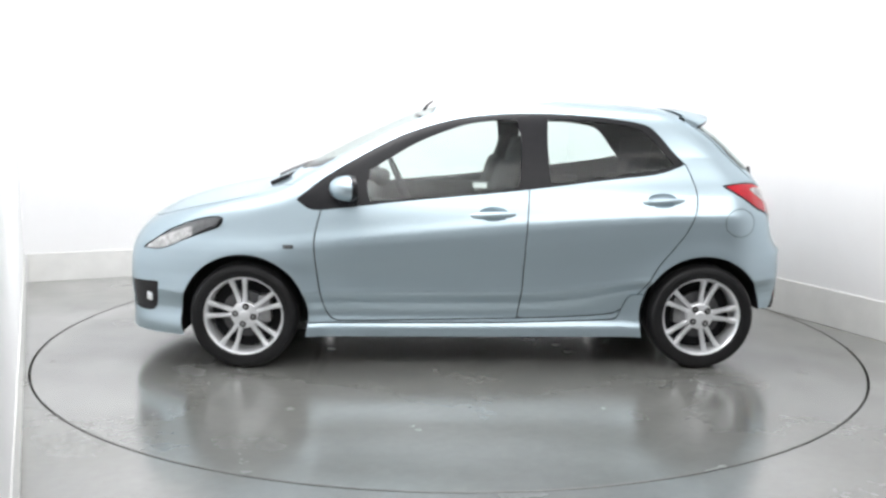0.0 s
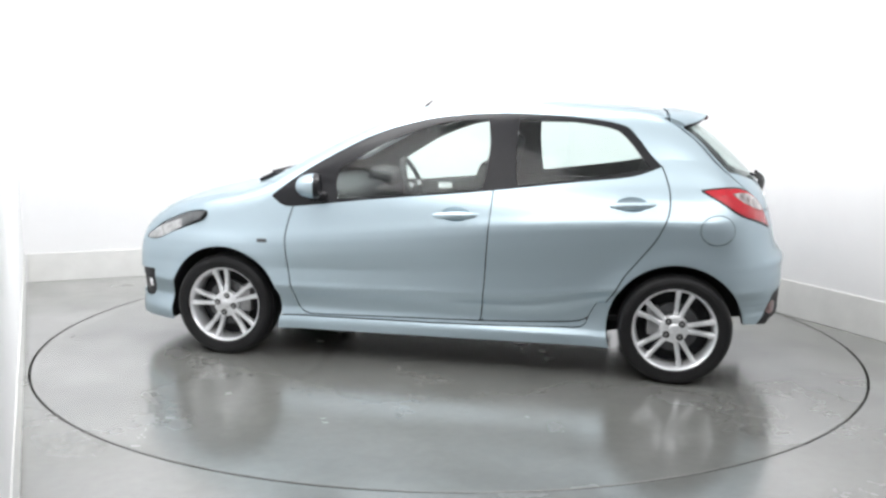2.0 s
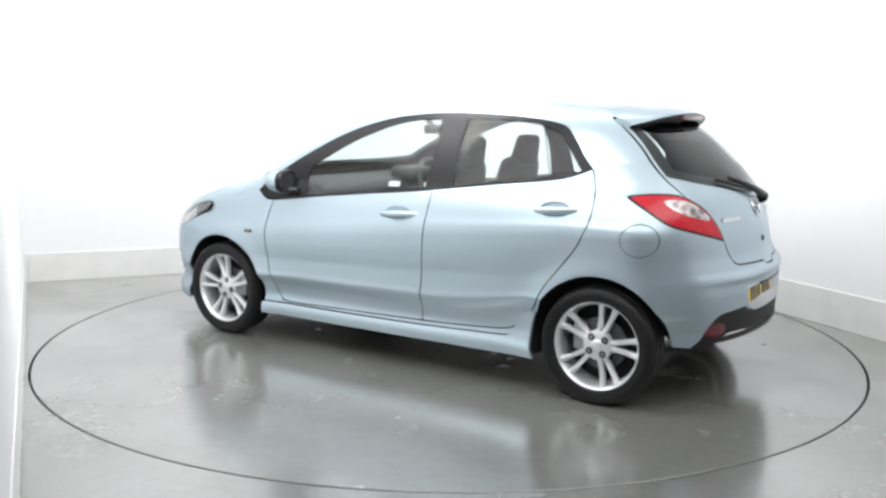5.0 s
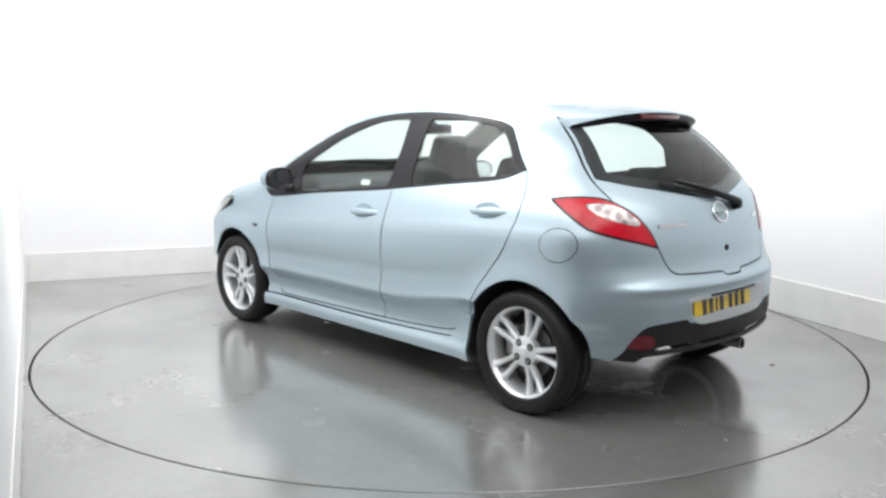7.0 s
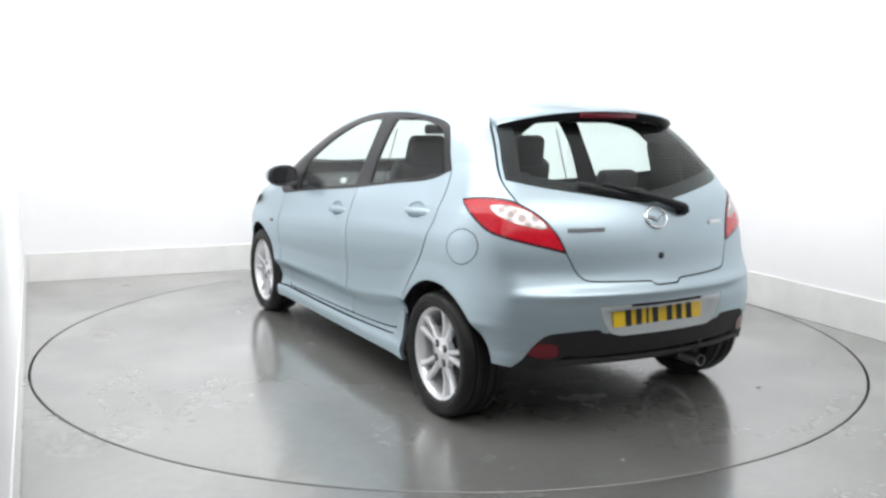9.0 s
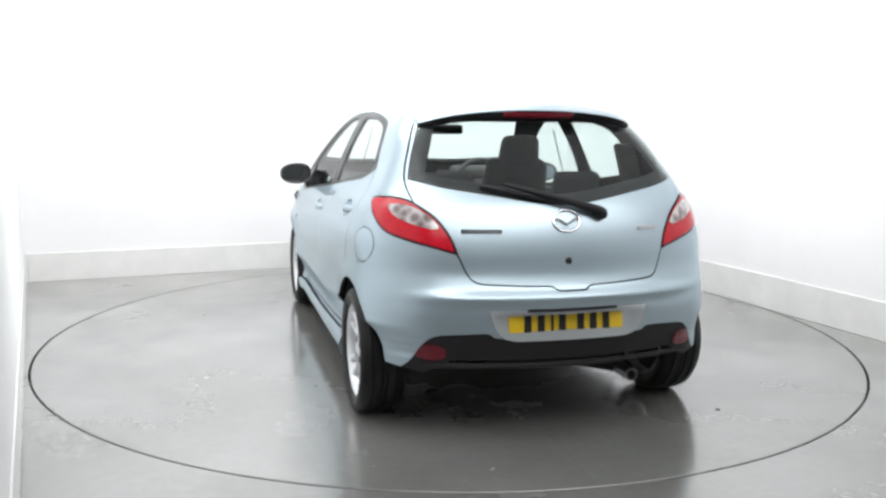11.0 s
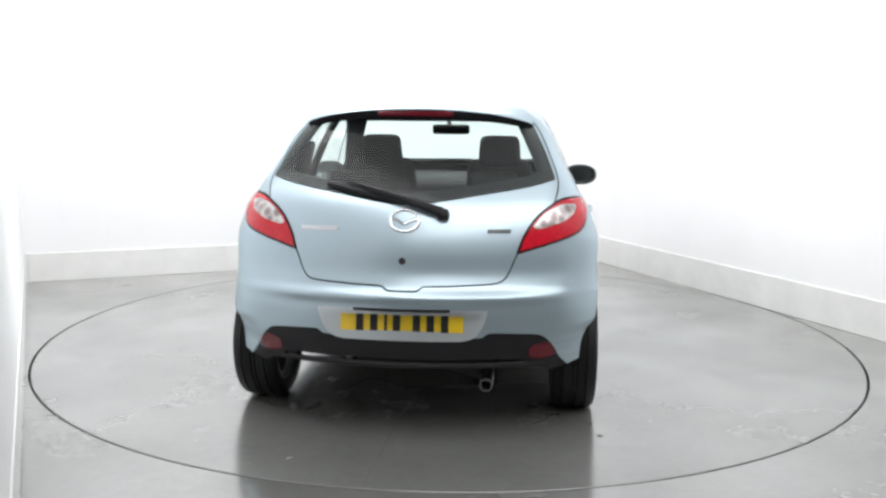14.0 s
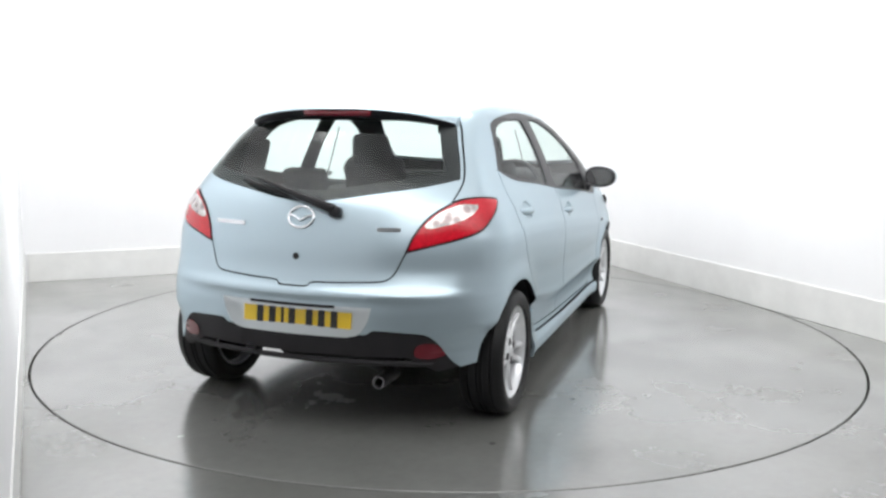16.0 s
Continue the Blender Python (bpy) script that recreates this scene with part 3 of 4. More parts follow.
def build_car():
    car = empty("car")
    tagged(car, "pale aqua metallic five-door hatchback parked on the turntable", "car")
    base = skin_half()
    gap = 0.0033

    def take(mesh, field, g=gap):
        f = field(mesh[0])
        return clip(mesh, f + g), clip(mesh, g - f)

    def on_side(poly):
        return lambda V: np.maximum(inside(poly, V[:, 0], V[:, 2]), 0.25 - V[:, 1])

    def at_back(poly):
        return lambda V: np.maximum(inside(poly, V[:, 1], V[:, 2]), V[:, 0] - 0.30)

    def from_above(poly):
        return lambda V: np.maximum(inside(poly, V[:, 0], V[:, 1]), 0.62 - V[:, 2])

    def plan_angle(V):
        return np.degrees(np.arctan2(V[:, 1] - 0.2, 0.25 - V[:, 0]))

    def tail_field(poly):
        scaled = poly * np.array([0.0115, 1.0])
        return lambda V: np.maximum(inside(scaled, plan_angle(V) * 0.0115, V[:, 2]), V[:, 0] - 0.2)

    # open wheel arches and the underside
    V = base[0]
    rear_low = np.where(V[:, 0] < 0.1, 0.362 - 0.062 * np.clip((V[:, 1] - 0.50) / 0.11, 0, 1) + 0.16 * np.clip(V[:, 1] - 0.6, 0, 1), 0.178)
    low = np.where(V[:, 0] > 2.6, 0.178, rear_low)
    base = clip(base, low - V[:, 2])
    for hub in (0.0, 2.49):
        V = base[0]
        base = clip(base, np.minimum(0.346 - np.hypot(V[:, 0] - hub, V[:, 2] - 0.282), V[:, 1] - 0.40))
    inner = base
    rest = base
    tail, rest = take(rest, tail_field(TAIL))
    dlo, rest = take(rest, on_side(DLO), 0.001)
    screen, rest = take(rest, from_above(WINDSCREEN), 0.003)
    bonnet, rest = take(rest, from_above(BONNET))
    hatch, rest = take(rest, at_back(HATCH))
    rear_glass, hatch = take(hatch, at_back(REAR_WINDOW), 0.001)
    ff = on_side(FLAP)(rest[0])
    disc_plain = clip(rest, ff - 0.0019)
    flap, rest = take(rest, on_side(FLAP), 0.0019)
    lamp, rest = take(rest, on_side(HEADLAMP))
    fog, rest = take(rest, on_side(FOG))
    skirt, rest = take(rest, on_side(SKIRT), 0.0016)
    door_f, rest = take(rest, on_side(DOOR_F))
    door_r, rest = take(rest, on_side(DOOR_R))
    bowls = []
    for which, xm, zm in ((0, 1.150, 0.849), (1, 0.238, 0.926)):
        oval = rounded([(xm + 0.082 * math.cos(a * math.pi / 8), zm + 0.038 * math.sin(a * math.pi / 8)) for a in range(16)], 3)
        if which == 0:
            bowl, door_f = take(door_f, on_side(oval), 0.0)
        else:
            bowl, door_r = take(door_r, on_side(oval), 0.0)
        for _ in range(2):
            bowl = refined(bowl)
        Vb, Nb, Tb = bowl
        e = np.clip(1 - ((Vb[:, 0] - xm) / 0.082) ** 2 - ((Vb[:, 2] - zm) / 0.038) ** 2, 0, 1)
        Vb = Vb - Nb * (np.where(Vb[:, 2] > zm, 0.015, 0.009) * np.sqrt(e))[:, None]
        bowls.append((Vb, None, Tb))
    rear_bumper, rest = take(rest, lambda V: np.maximum(V[:, 0] + 0.10, V[:, 2] - 0.662 + 0.25 * np.clip(V[:, 0] + 0.42, 0, 1)), 0.0)
    recess, rear_bumper = take(rear_bumper, at_back(RECESS), 0.0006)
    diffuser, rear_bumper = take(rear_bumper, at_back(DIFFUSER), 0.0008)
    front_bumper, rest = take(rest, lambda V: np.maximum(2.80 - V[:, 0], V[:, 2] - 0.655), 0.0)
    wing, rest = take(rest, lambda V: np.maximum(2.03 - V[:, 0] + 0.0 * V[:, 1], V[:, 2] - 0.99 + 0.35 * np.clip(V[:, 0] - 2.5, 0, 1)), 0.0006)
    quarter, rest = take(rest, lambda V: np.maximum(V[:, 0] - 0.6, V[:, 2] - 1.34), 0.0)
    pane_f, frame_mesh = take(dlo, on_side(WINDOW_F), 0.0005)
    pane_r, frame_mesh = take(frame_mesh, on_side(WINDOW_R), 0.0005)
    beam, lamp = take(lamp, lambda V: np.maximum(2.76 - V[:, 0], V[:, 2] - 0.775 + 0.35 * (V[:, 0] - 2.76)), 0.0005)
    lens, tail_red = take(tail, tail_field(LENS), 0.0005)
    tail_red, tail_edge = (clip(tail_red, tail_field(TAIL)(tail_red[0]) + 0.007), clip(tail_red, -0.007 - tail_field(TAIL)(tail_red[0])))

    # an added black shell under the panels shades their gaps; the openings are cut out
    for field in (on_side(WINDOW_F), on_side(WINDOW_R), from_above(WINDSCREEN)):
        inner = clip(inner, 0.008 - field(inner[0]))
    inner = clip(inner, -at_back(RECESS)(inner[0]) + 0.004)
    shrunk = at_back(REAR_WINDOW)
    inner = clip(inner, -0.055 - shrunk(inner[0]))
    V = inner[0]
    lower = clip(inner, V[:, 2] - 1.36)
    upper = clip(inner, 1.36 - V[:, 2])
    panel("inner_shell", both(moved(lower, -0.018)), SHELL, car, "added black shell that lines the cabin and paints the panel gaps dark")
    panel("headlining", both(moved(upper, -0.03)), LINING, car, "pale grey headlining")

    # panels down the middle
    panel("roof", both(rest), PAINT, car)
    panel("bonnet", both(bonnet), PAINT, car, thick=0.003)
    panel("windscreen", both(moved(screen, -0.002)), GLASS, car, "green-tinted windscreen").visible_shadow = False
    tailgate = panel("tailgate", both(hatch), PAINT, car, thick=0.003)
    panel("rear_window", both(moved(rear_glass, 0.001)), REAR_GLASS, tailgate, "tinted rear window").visible_shadow = False
    V = rear_glass[0]
    border = clip(rear_glass, -0.045 - inside(REAR_WINDOW, V[:, 1], V[:, 2]))
    panel("glass_border", both(moved(border, -0.003)), TRIM, tailgate, "black printed border of the rear window")
    bumper_b = panel("rear_bumper", both(rear_bumper), PAINT, car, thick=0.006)
    panel("diffuser", both(moved(diffuser, -0.004)), PLASTIC, bumper_b, "black plastic lower bumper insert")
    # the plate recess: a dished panel
    Vr, Nr, Tr = recess
    depth = np.clip(-inside(RECESS, Vr[:, 1], Vr[:, 2]) / 0.04, 0, 1)
    Vd = Vr.copy()
    Vd[:, 0] = Vr[:, 0] + depth * np.maximum(-0.545 - Vr[:, 0], 0)
    panel("plate_recess", both((Vd, Nr, Tr)), SILVER, bumper_b, "silver recess round the number plate")
    bumper_f = panel("front_bumper", both(front_bumper), PAINT, car, thick=0.006)

    # panels on each side
    Vs, Ns, Ts = skirt
    out = 0.013 + 0.40 * np.clip(0.262 - Vs[:, 2], 0, 0.1)
    flared = (Vs + np.array([0, 1.0, 0]) * out[:, None], Ns + np.array([0, 0, 0.55]) * np.clip((0.27 - Vs[:, 2:3]) / 0.03, 0, 1), Ts)
    flared = (flared[0], flared[1] / np.linalg.norm(flared[1], axis=1, keepdims=True), Ts)
    for flip in (False, True):
        side = mirrored if flip else (lambda m: m)
        k = -1 if flip else 1
        panel("front_wing", side(wing), PAINT, car, thick=0.003)
        panel("quarter_panel", side(quarter), PAINT, car, thick=0.003)
        panel("side_skirt", side(flared), PAINT, car, thick=0.02)
        df = panel("front_door", side(door_f), PAINT, car, thick=0.003)
        dr = panel("rear_door", side(door_r), PAINT, car, thick=0.003)
        panel("fuel_flap", side(flap), PAINT, car, thick=0.003) if not flip else panel("quarter_infill", side(disc_plain), PAINT, car)
        panel("window_frame", side(moved(frame_mesh, -0.001)), TRIM, car, "black window surround and pillars")
        panel("front_window", side(moved(pane_f, -0.005)), GLASS, df, "green-tinted side window").visible_shadow = False
        panel("rear_side_window", side(moved(pane_r, -0.005)), GLASS, dr, "green-tinted side window").visible_shadow = False
        lamp_b = panel("tail_light", side(moved(tail_red, 0.004)), RED, car, "red tail light with a clear lens", thick=0.012)
        panel("lamp_edge", side(moved(tail_edge, 0.004)), DARK_RED, lamp_b, "dark red edge of the tail light", thick=0.012)
        panel("clear_lens", side(moved(lens, 0.0045)), LENS_PLASTIC, lamp_b, "clear reversing lamp lens")
        lamp_f = panel("headlight", side(moved(lamp, -0.001)), SMOKED, car, "headlight with smoked housing and bright beam lens", thick=0.02)
        panel("beam_lens", side(moved(beam, -0.001)), CLEAR, lamp_f, "bright beam lens")
        part("headlight_bezel", tube([(3.0, k * 0.672, 0.652), (2.9, k * 0.72, 0.668), (2.79, k * 0.768, 0.708), (2.62, k * 0.803, 0.775), (2.605, k * 0.790, 0.808)], 0.009), TRIM, lamp_f, "dark headlight edge")
        panel("fog_lamp_surround", side(moved(fog, -0.012)), PLASTIC, bumper_f, "black fog lamp surround")
        part("fog_lamp", box((0.05, 0.02, 0.06), (3.03, k * 0.655, 0.37), (0, 0, k * -38), 0.008), CHROME, bumper_f, "small clear fog lamp")
        # reflectors low in the bumper
        V, N, T = diffuser
        refl = clip(diffuser, inside(REFLECTOR, V[:, 1], V[:, 2]))
        panel("reflector", side(moved(refl, 0.002)), DARK_RED, bumper_b, "dark red reflector")
        # door handles with the scoop behind them
        for door, x0, x1, z0, z1 in ((df, 1.275, 1.026, 0.838, 0.848), (dr, 0.350, 0.118, 0.914, 0.926)):
            handle_on(door, k, x0, x1, z0, z1)
        for door, (Vb, _, Tb) in ((df, bowls[0]), (dr, bowls[1])):
            mesh_object("handle_hollow", Vb * np.array([1, k, 1]), Tb if k > 0 else Tb[:, ::-1], PAINT, door, smooth=True)
        part("side_indicator", box((0.058, 0.012, 0.022), (2.243, k * skin_y(2.243, 0.671), 0.671), bevel=0.005), SMOKED, car, "small grey side indicator")
        mirror_on(car, k)
    return car, tailgate, bumper_b


def skin_y(x, z):
    """The half-width of the car at that length and height."""
    lo, hi = 0.3, 1.1
    for _ in range(24):
        mid = (lo + hi) / 2
        if body_field(np.array([x, mid, z])) > 0:
            hi = mid
        else:
            lo = mid
    return lo


def skin_x(y, z):
    """Where the tail stands at that width and height."""
    lo, hi = -1.0, 0.3
    for _ in range(24):
        mid = (lo + hi) / 2
        if body_field(np.array([mid, y, z])) > 0:
            lo = mid
        else:
            hi = mid
    return hi


def on_tail(y, z, out=0.0):
    x = skin_x(y, z)
    n = body_normal(np.array([x, y, z]))
    return Vector((x, y, z)) + Vector(n) * out


def handle_on(door, k, x0, x1, z0, z1):
    bm = bmesh.new()
    rings = []
    for i in range(15):
        s = i / 14
        x, z = x0 + (x1 - x0) * s, z0 + (z1 - z0) * s
        lift = 0.027 * math.sin(math.pi * min(max(s, 0.02), 0.98)) ** 0.45
        h = 0.019 * math.sin(math.pi * (0.06 + 0.88 * s)) ** 0.4
        y = skin_y(x, z)
        rings.append([bm.verts.new((x, k * (y - 0.008 + lift * (0.55 + 0.45 * math.cos(a)) ), z + h * math.sin(a))) for a in [2 * math.pi * j / 10 for j in range(10)]])
    for a, b in zip(rings, rings[1:]):
        for j in range(10):
            bm.faces.new((a[j], a[(j + 1) % 10], b[(j + 1) % 10], b[j]))
    bm.faces.new(rings[0])
    bm.faces.new(rings[-1])
    part("handle", bm, PAINT, door, angle=60)


def mirror_on(car, k):
    """A door mirror: painted cap, black housing and foot, silvered glass."""
    def ellipsoid(front, first, last):
        bm = bmesh.new()
        rings = []
        for i in range(first, last + 1):
            a = math.pi / 2 * i / 12
            ring = []
            for j in range(36):
                b = 2 * math.pi * j / 36
                c, s = math.cos(b), math.sin(b)
                cy = math.copysign(abs(c) ** 0.75, c) * 0.104
                cz = math.copysign(abs(s) ** 0.75, s) * (0.068 - 0.012 * (c if c > 0 else 0))
                w = math.sin(a) ** 0.8
                ring.append(bm.verts.new((front * math.cos(a), k * cy * w, cz * w)))
            rings.append(ring)
        for a, b in zip(rings, rings[1:]):
            for j in range(36):
                bm.faces.new((a[j], a[(j + 1) % 36], b[(j + 1) % 36], b[j]))
        bmesh.ops.remove_doubles(bm, verts=bm.verts, dist=1e-5)
        return bm

    place = pose(1.905, k * 0.872, 0.985, 0, 0, k * 15)
    bm = ellipsoid(0.112, 0, 11)
    bm.transform(place)
    housing = part("door_mirror", bm, PAINT, car, "door mirror with painted cap and black rim", angle=80)
    bm = ellipsoid(0.112, 11, 12)
    bm.transform(place)
    part("mirror_housing", bm, TRIM, housing, "black back of the mirror housing", angle=80)
    bm = bmesh.new()
    outer, inner, deep = [], [], []
    for j in range(36):
        b = 2 * math.pi * j / 36
        c, s = math.cos(b), math.sin(b)
        cy = math.copysign(abs(c) ** 0.75, c) * 0.104
        cz = math.copysign(abs(s) ** 0.75, s) * (0.068 - 0.012 * (c if c > 0 else 0))
        outer.append(bm.verts.new((0.004, k * cy * 1.004, cz * 1.004)))
        inner.append(bm.verts.new((-0.016, k * cy * 0.93, cz * 0.91)))
        deep.append(bm.verts.new((-0.010, k * cy * 0.85, cz * 0.80)))
    for a, b in ((outer, inner), (inner, deep)):
        for j in range(36):
            bm.faces.new((a[j], a[(j + 1) % 36], b[(j + 1) % 36], b[j]))
    bm.transform(place)
    part("mirror_rim", bm, TRIM, housing, "black mirror rim", angle=60)
    bm = bmesh.new()
    bm.faces.new([bm.verts.new((-0.012, k * math.copysign(abs(math.cos(b)) ** 0.75, math.cos(b)) * 0.088, math.copysign(abs(math.sin(b)) ** 0.75, math.sin(b)) * 0.052)) for b in [2 * math.pi * j / 36 for j in range(36)]])
    bm.transform(place)
    part("mirror_glass", bm, MIRROR, housing, "silvered mirror glass")
    part("mirror_foot", box((0.10, 0.10, 0.05), (1.925, k * 0.765, 0.925), (k * -12, 0, 0), 0.015), TRIM, housing, "black mirror foot")


def wheel(name, hub, k, phase, car, label):
    """A tyre on a five-twin-spoke alloy rim with brake disc; its outer face looks along y * k."""
    w = empty(name)
    w.parent = car
    w["label"] = label
    R, half = 0.289, 0.098
    tyre_profile = [(0.212, -half * 0.86), (0.225, -half * 0.98), (0.250, -half * 1.04), (0.270, -half), (0.282, -half * 0.86), (R - 0.001, -half * 0.6), (R, -half * 0.58), (R - 0.007, -half * 0.55),
                    (R - 0.007, -half * 0.50), (R, -half * 0.47), (R, -0.016), (R - 0.007, -0.013), (R - 0.007, -0.006), (R, -0.003), (R, 0.003), (R - 0.007, 0.006), (R - 0.007, 0.013), (R, 0.016), (R, half * 0.47),
                    (R - 0.007, half * 0.50), (R - 0.007, half * 0.55), (R, half * 0.58), (R - 0.001, half * 0.6), (0.282, half * 0.86), (0.270, half), (0.262, half * 1.03), (0.258, half * 1.02), (0.250, half * 1.045), (0.232, half * 1.0), (0.222, half * 0.98), (0.212, half * 0.84)]
    m = pose(hub[0], k * hub[1], hub[2], 0, phase, 0 if k > 0 else 180)
    bm = lathe(tyre_profile, 72)
    bm.transform(m)
    part("tyre", bm, RUBBER, w, "black rubber tyre", angle=30)
    bm = lathe([(0.200, -half * 0.9), (0.214, -half * 0.86), (0.198, -0.05), (0.190, 0.0), (0.196, 0.055), (0.205, 0.078), (0.216, 0.086), (0.2195, 0.085), (0.2195, 0.078), (0.213, 0.07)], 72)
    bm.transform(m)
    rim = part("rim", bm, ALLOY, w, "silver alloy rim", angle=40)
    # twin spokes
    for n in range(5):
        for side in (-1, 1):
            bm = bmesh.new()
            rows = []
            for i in range(9):
                s = i / 8
                r = 0.040 + 0.170 * s
                off = side * (0.0095 + 0.030 * s ** 1.15)
                a = radians(72 * n) + math.asin(off / r)
                width = 0.0150 - 0.0045 * s ** 0.6 + 0.008 * s ** 6
                top = 0.072 - 0.012 * math.sin(math.pi * s) + 0.008 * s - 0.006
                c, q = math.cos(a), math.sin(a)
                row = []
                for dw, dy in ((-1.0, -0.028), (-1.0, -0.006), (-0.62, 0.0), (0.62, 0.0), (1.0, -0.006), (1.0, -0.028)):
                    row.append(bm.verts.new((r * c - dw * width * q, top + dy, r * q + dw * width * c)))
                rows.append(row)
            for a, b in zip(rows, rows[1:]):
                for j in range(6):
                    bm.faces.new((a[j], a[(j + 1) % 6], b[(j + 1) % 6], b[j]))
            bm.transform(m)
            part("spoke", bm, ALLOY, w, angle=50)
    bm = lathe([(0.001, 0.074), (0.018, 0.074), (0.026, 0.071), (0.030, 0.067), (0.062, 0.066), (0.072, 0.060), (0.076, 0.03)], 40)
    bm.transform(m)
    part("hub", bm, ALLOY, w, angle=40)
    for n in range(4):
        a = radians(90 * n + 2)
        # A near-black ring on the hub paints the shade of the nut's hole
        bm = lathe([(0.0085, 0.0672), (0.0125, 0.0680), (0.0170, 0.0680), (0.0178, 0.0655)], 16)
        bm.transform(m @ Matrix.Translation((0.049 * math.cos(a), 0, 0.049 * math.sin(a))))
        part("nut_shade_ring", bm, NEAR_BLACK, w, "near-black ring painting the shade round a wheel nut")
        bm = lathe([(0.001, 0.0735), (0.0070, 0.0735), (0.0088, 0.0715), (0.0090, 0.060)], 6)
        bm.transform(m @ Matrix.Translation((0.049 * math.cos(a), 0, 0.049 * math.sin(a))))
        part("wheel_nut", bm, STEEL, w, "dull steel wheel nut")
    bm = lathe([(0.05, 0.035), (0.055, 0.012), (0.128, 0.010), (0.130, 0.0), (0.128, -0.012), (0.06, -0.012)], 48)
    bm.transform(m)
    part("brake_disc", bm, DISC, w, "worn steel brake disc darkened for the shade behind the spokes", angle=40)
    part("brake_caliper", box((0.07, 0.07, 0.15), (hub[0] + (0.105 if hub[0] < 1 else -0.105), k * (hub[1] - 0.0), hub[2] + 0.03), (0, 0, 0), 0.015), STEEL, w, "grey brake caliper")
    # Added near-black disc that stands for the shade between the spokes
    bm = lathe([(0.001, -0.04), (0.195, -0.045)], 40)
    bm.transform(m)
    part("wheel_back", bm, SHELL, w, "near-black disc for the shade inside the wheel")
    return w


car, tailgate, rear_bumper = build_car()
HUB_Y = 0.735
for name, x, k, ph in (("wheel", 0.0, 1, 39), ("wheel", 2.49, 1, -9), ("wheel", 0.0, -1, 20), ("wheel", 2.49, -1, 10)):
    wheel(name, (x, HUB_Y, 0.289), k, ph, car, "silver twin-spoke alloy wheel with low tyre")


def wheel_house(x, k):
    """The black liner over a wheel."""
    bm = bmesh.new()
    rings = []
    for i in range(25):
        a = -0.27 + (i / 24) * ((math.pi - 0.08 if x < 1 else math.pi + 0.27) + 0.27)
        edge = min(0.815, skin_y(x + 0.352 * math.cos(a), 0.282 + 0.352 * math.sin(a)) - 0.012)
        rings.append([bm.verts.new((x + r * math.cos(a), k * y, 0.282 + r * math.sin(a))) for r, y in ((0.352, edge), (0.356, 0.72), (0.355, 0.50))])
    for a, b in zip(rings, rings[1:]):
        for j in range(2):
            bm.faces.new((a[j], a[j + 1], b[j + 1], b[j]))
        bm.faces.new((a[2], b[2], bm.verts.new((x, k * 0.50, 0.282))))
    part("wheel_liner", bm, SHELL, car, "black wheel arch liner")


for x in (0.0, 2.49):
    for k in (1, -1):
        wheel_house(x, k)
part("underbody", box((1.78, 1.36, 0.10), (1.245, 0, 0.225), bevel=0.03), SHELL, car, "dark underbody")
part("rear_underbody", box((0.62, 0.94, 0.08), (-0.16, 0, 0.43), bevel=0.03), SHELL, car, "dark underbody")
part("front_underbody", box((0.80, 0.94, 0.12), (2.60, 0, 0.24), bevel=0.03), SHELL, car, "dark underbody")
part("rear_axle_beam", tube([(0.0, -0.62, 0.27), (0.03, -0.3, 0.25), (0.03, 0.3, 0.25), (0.0, 0.62, 0.27)], 0.035), SHELL, car, "dark rear axle beam")
part("valance_bar", tube([on_tail(-0.60 + 0.05 * i, 0.332, -0.012) for i in range(25)], 0.0125), PLASTIC, rear_bumper, "thin black bar under the rear bumper")
# exhaust
pipe = lathe([(0.024, 0.0), (0.028, 0.0), (0.029, 0.01), (0.029, 0.16)], 24)
pipe.transform(pose(-0.485, -0.349, 0.226, 0, 0, -90))
ex = part("exhaust_pipe", pipe, STEEL, car, "short steel exhaust tailpipe", angle=60)
# The silencer takes the underbody's near-black in place of steel
part("silencer", tube([(-0.36, -0.35, 0.228), (-0.30, -0.33, 0.25), (-0.22, -0.2, 0.29), (-0.2, 0.25, 0.30)], lambda s: 0.03 + 0.05 * min(1, s * 1.6)), SHELL, ex, "near-black silencer")


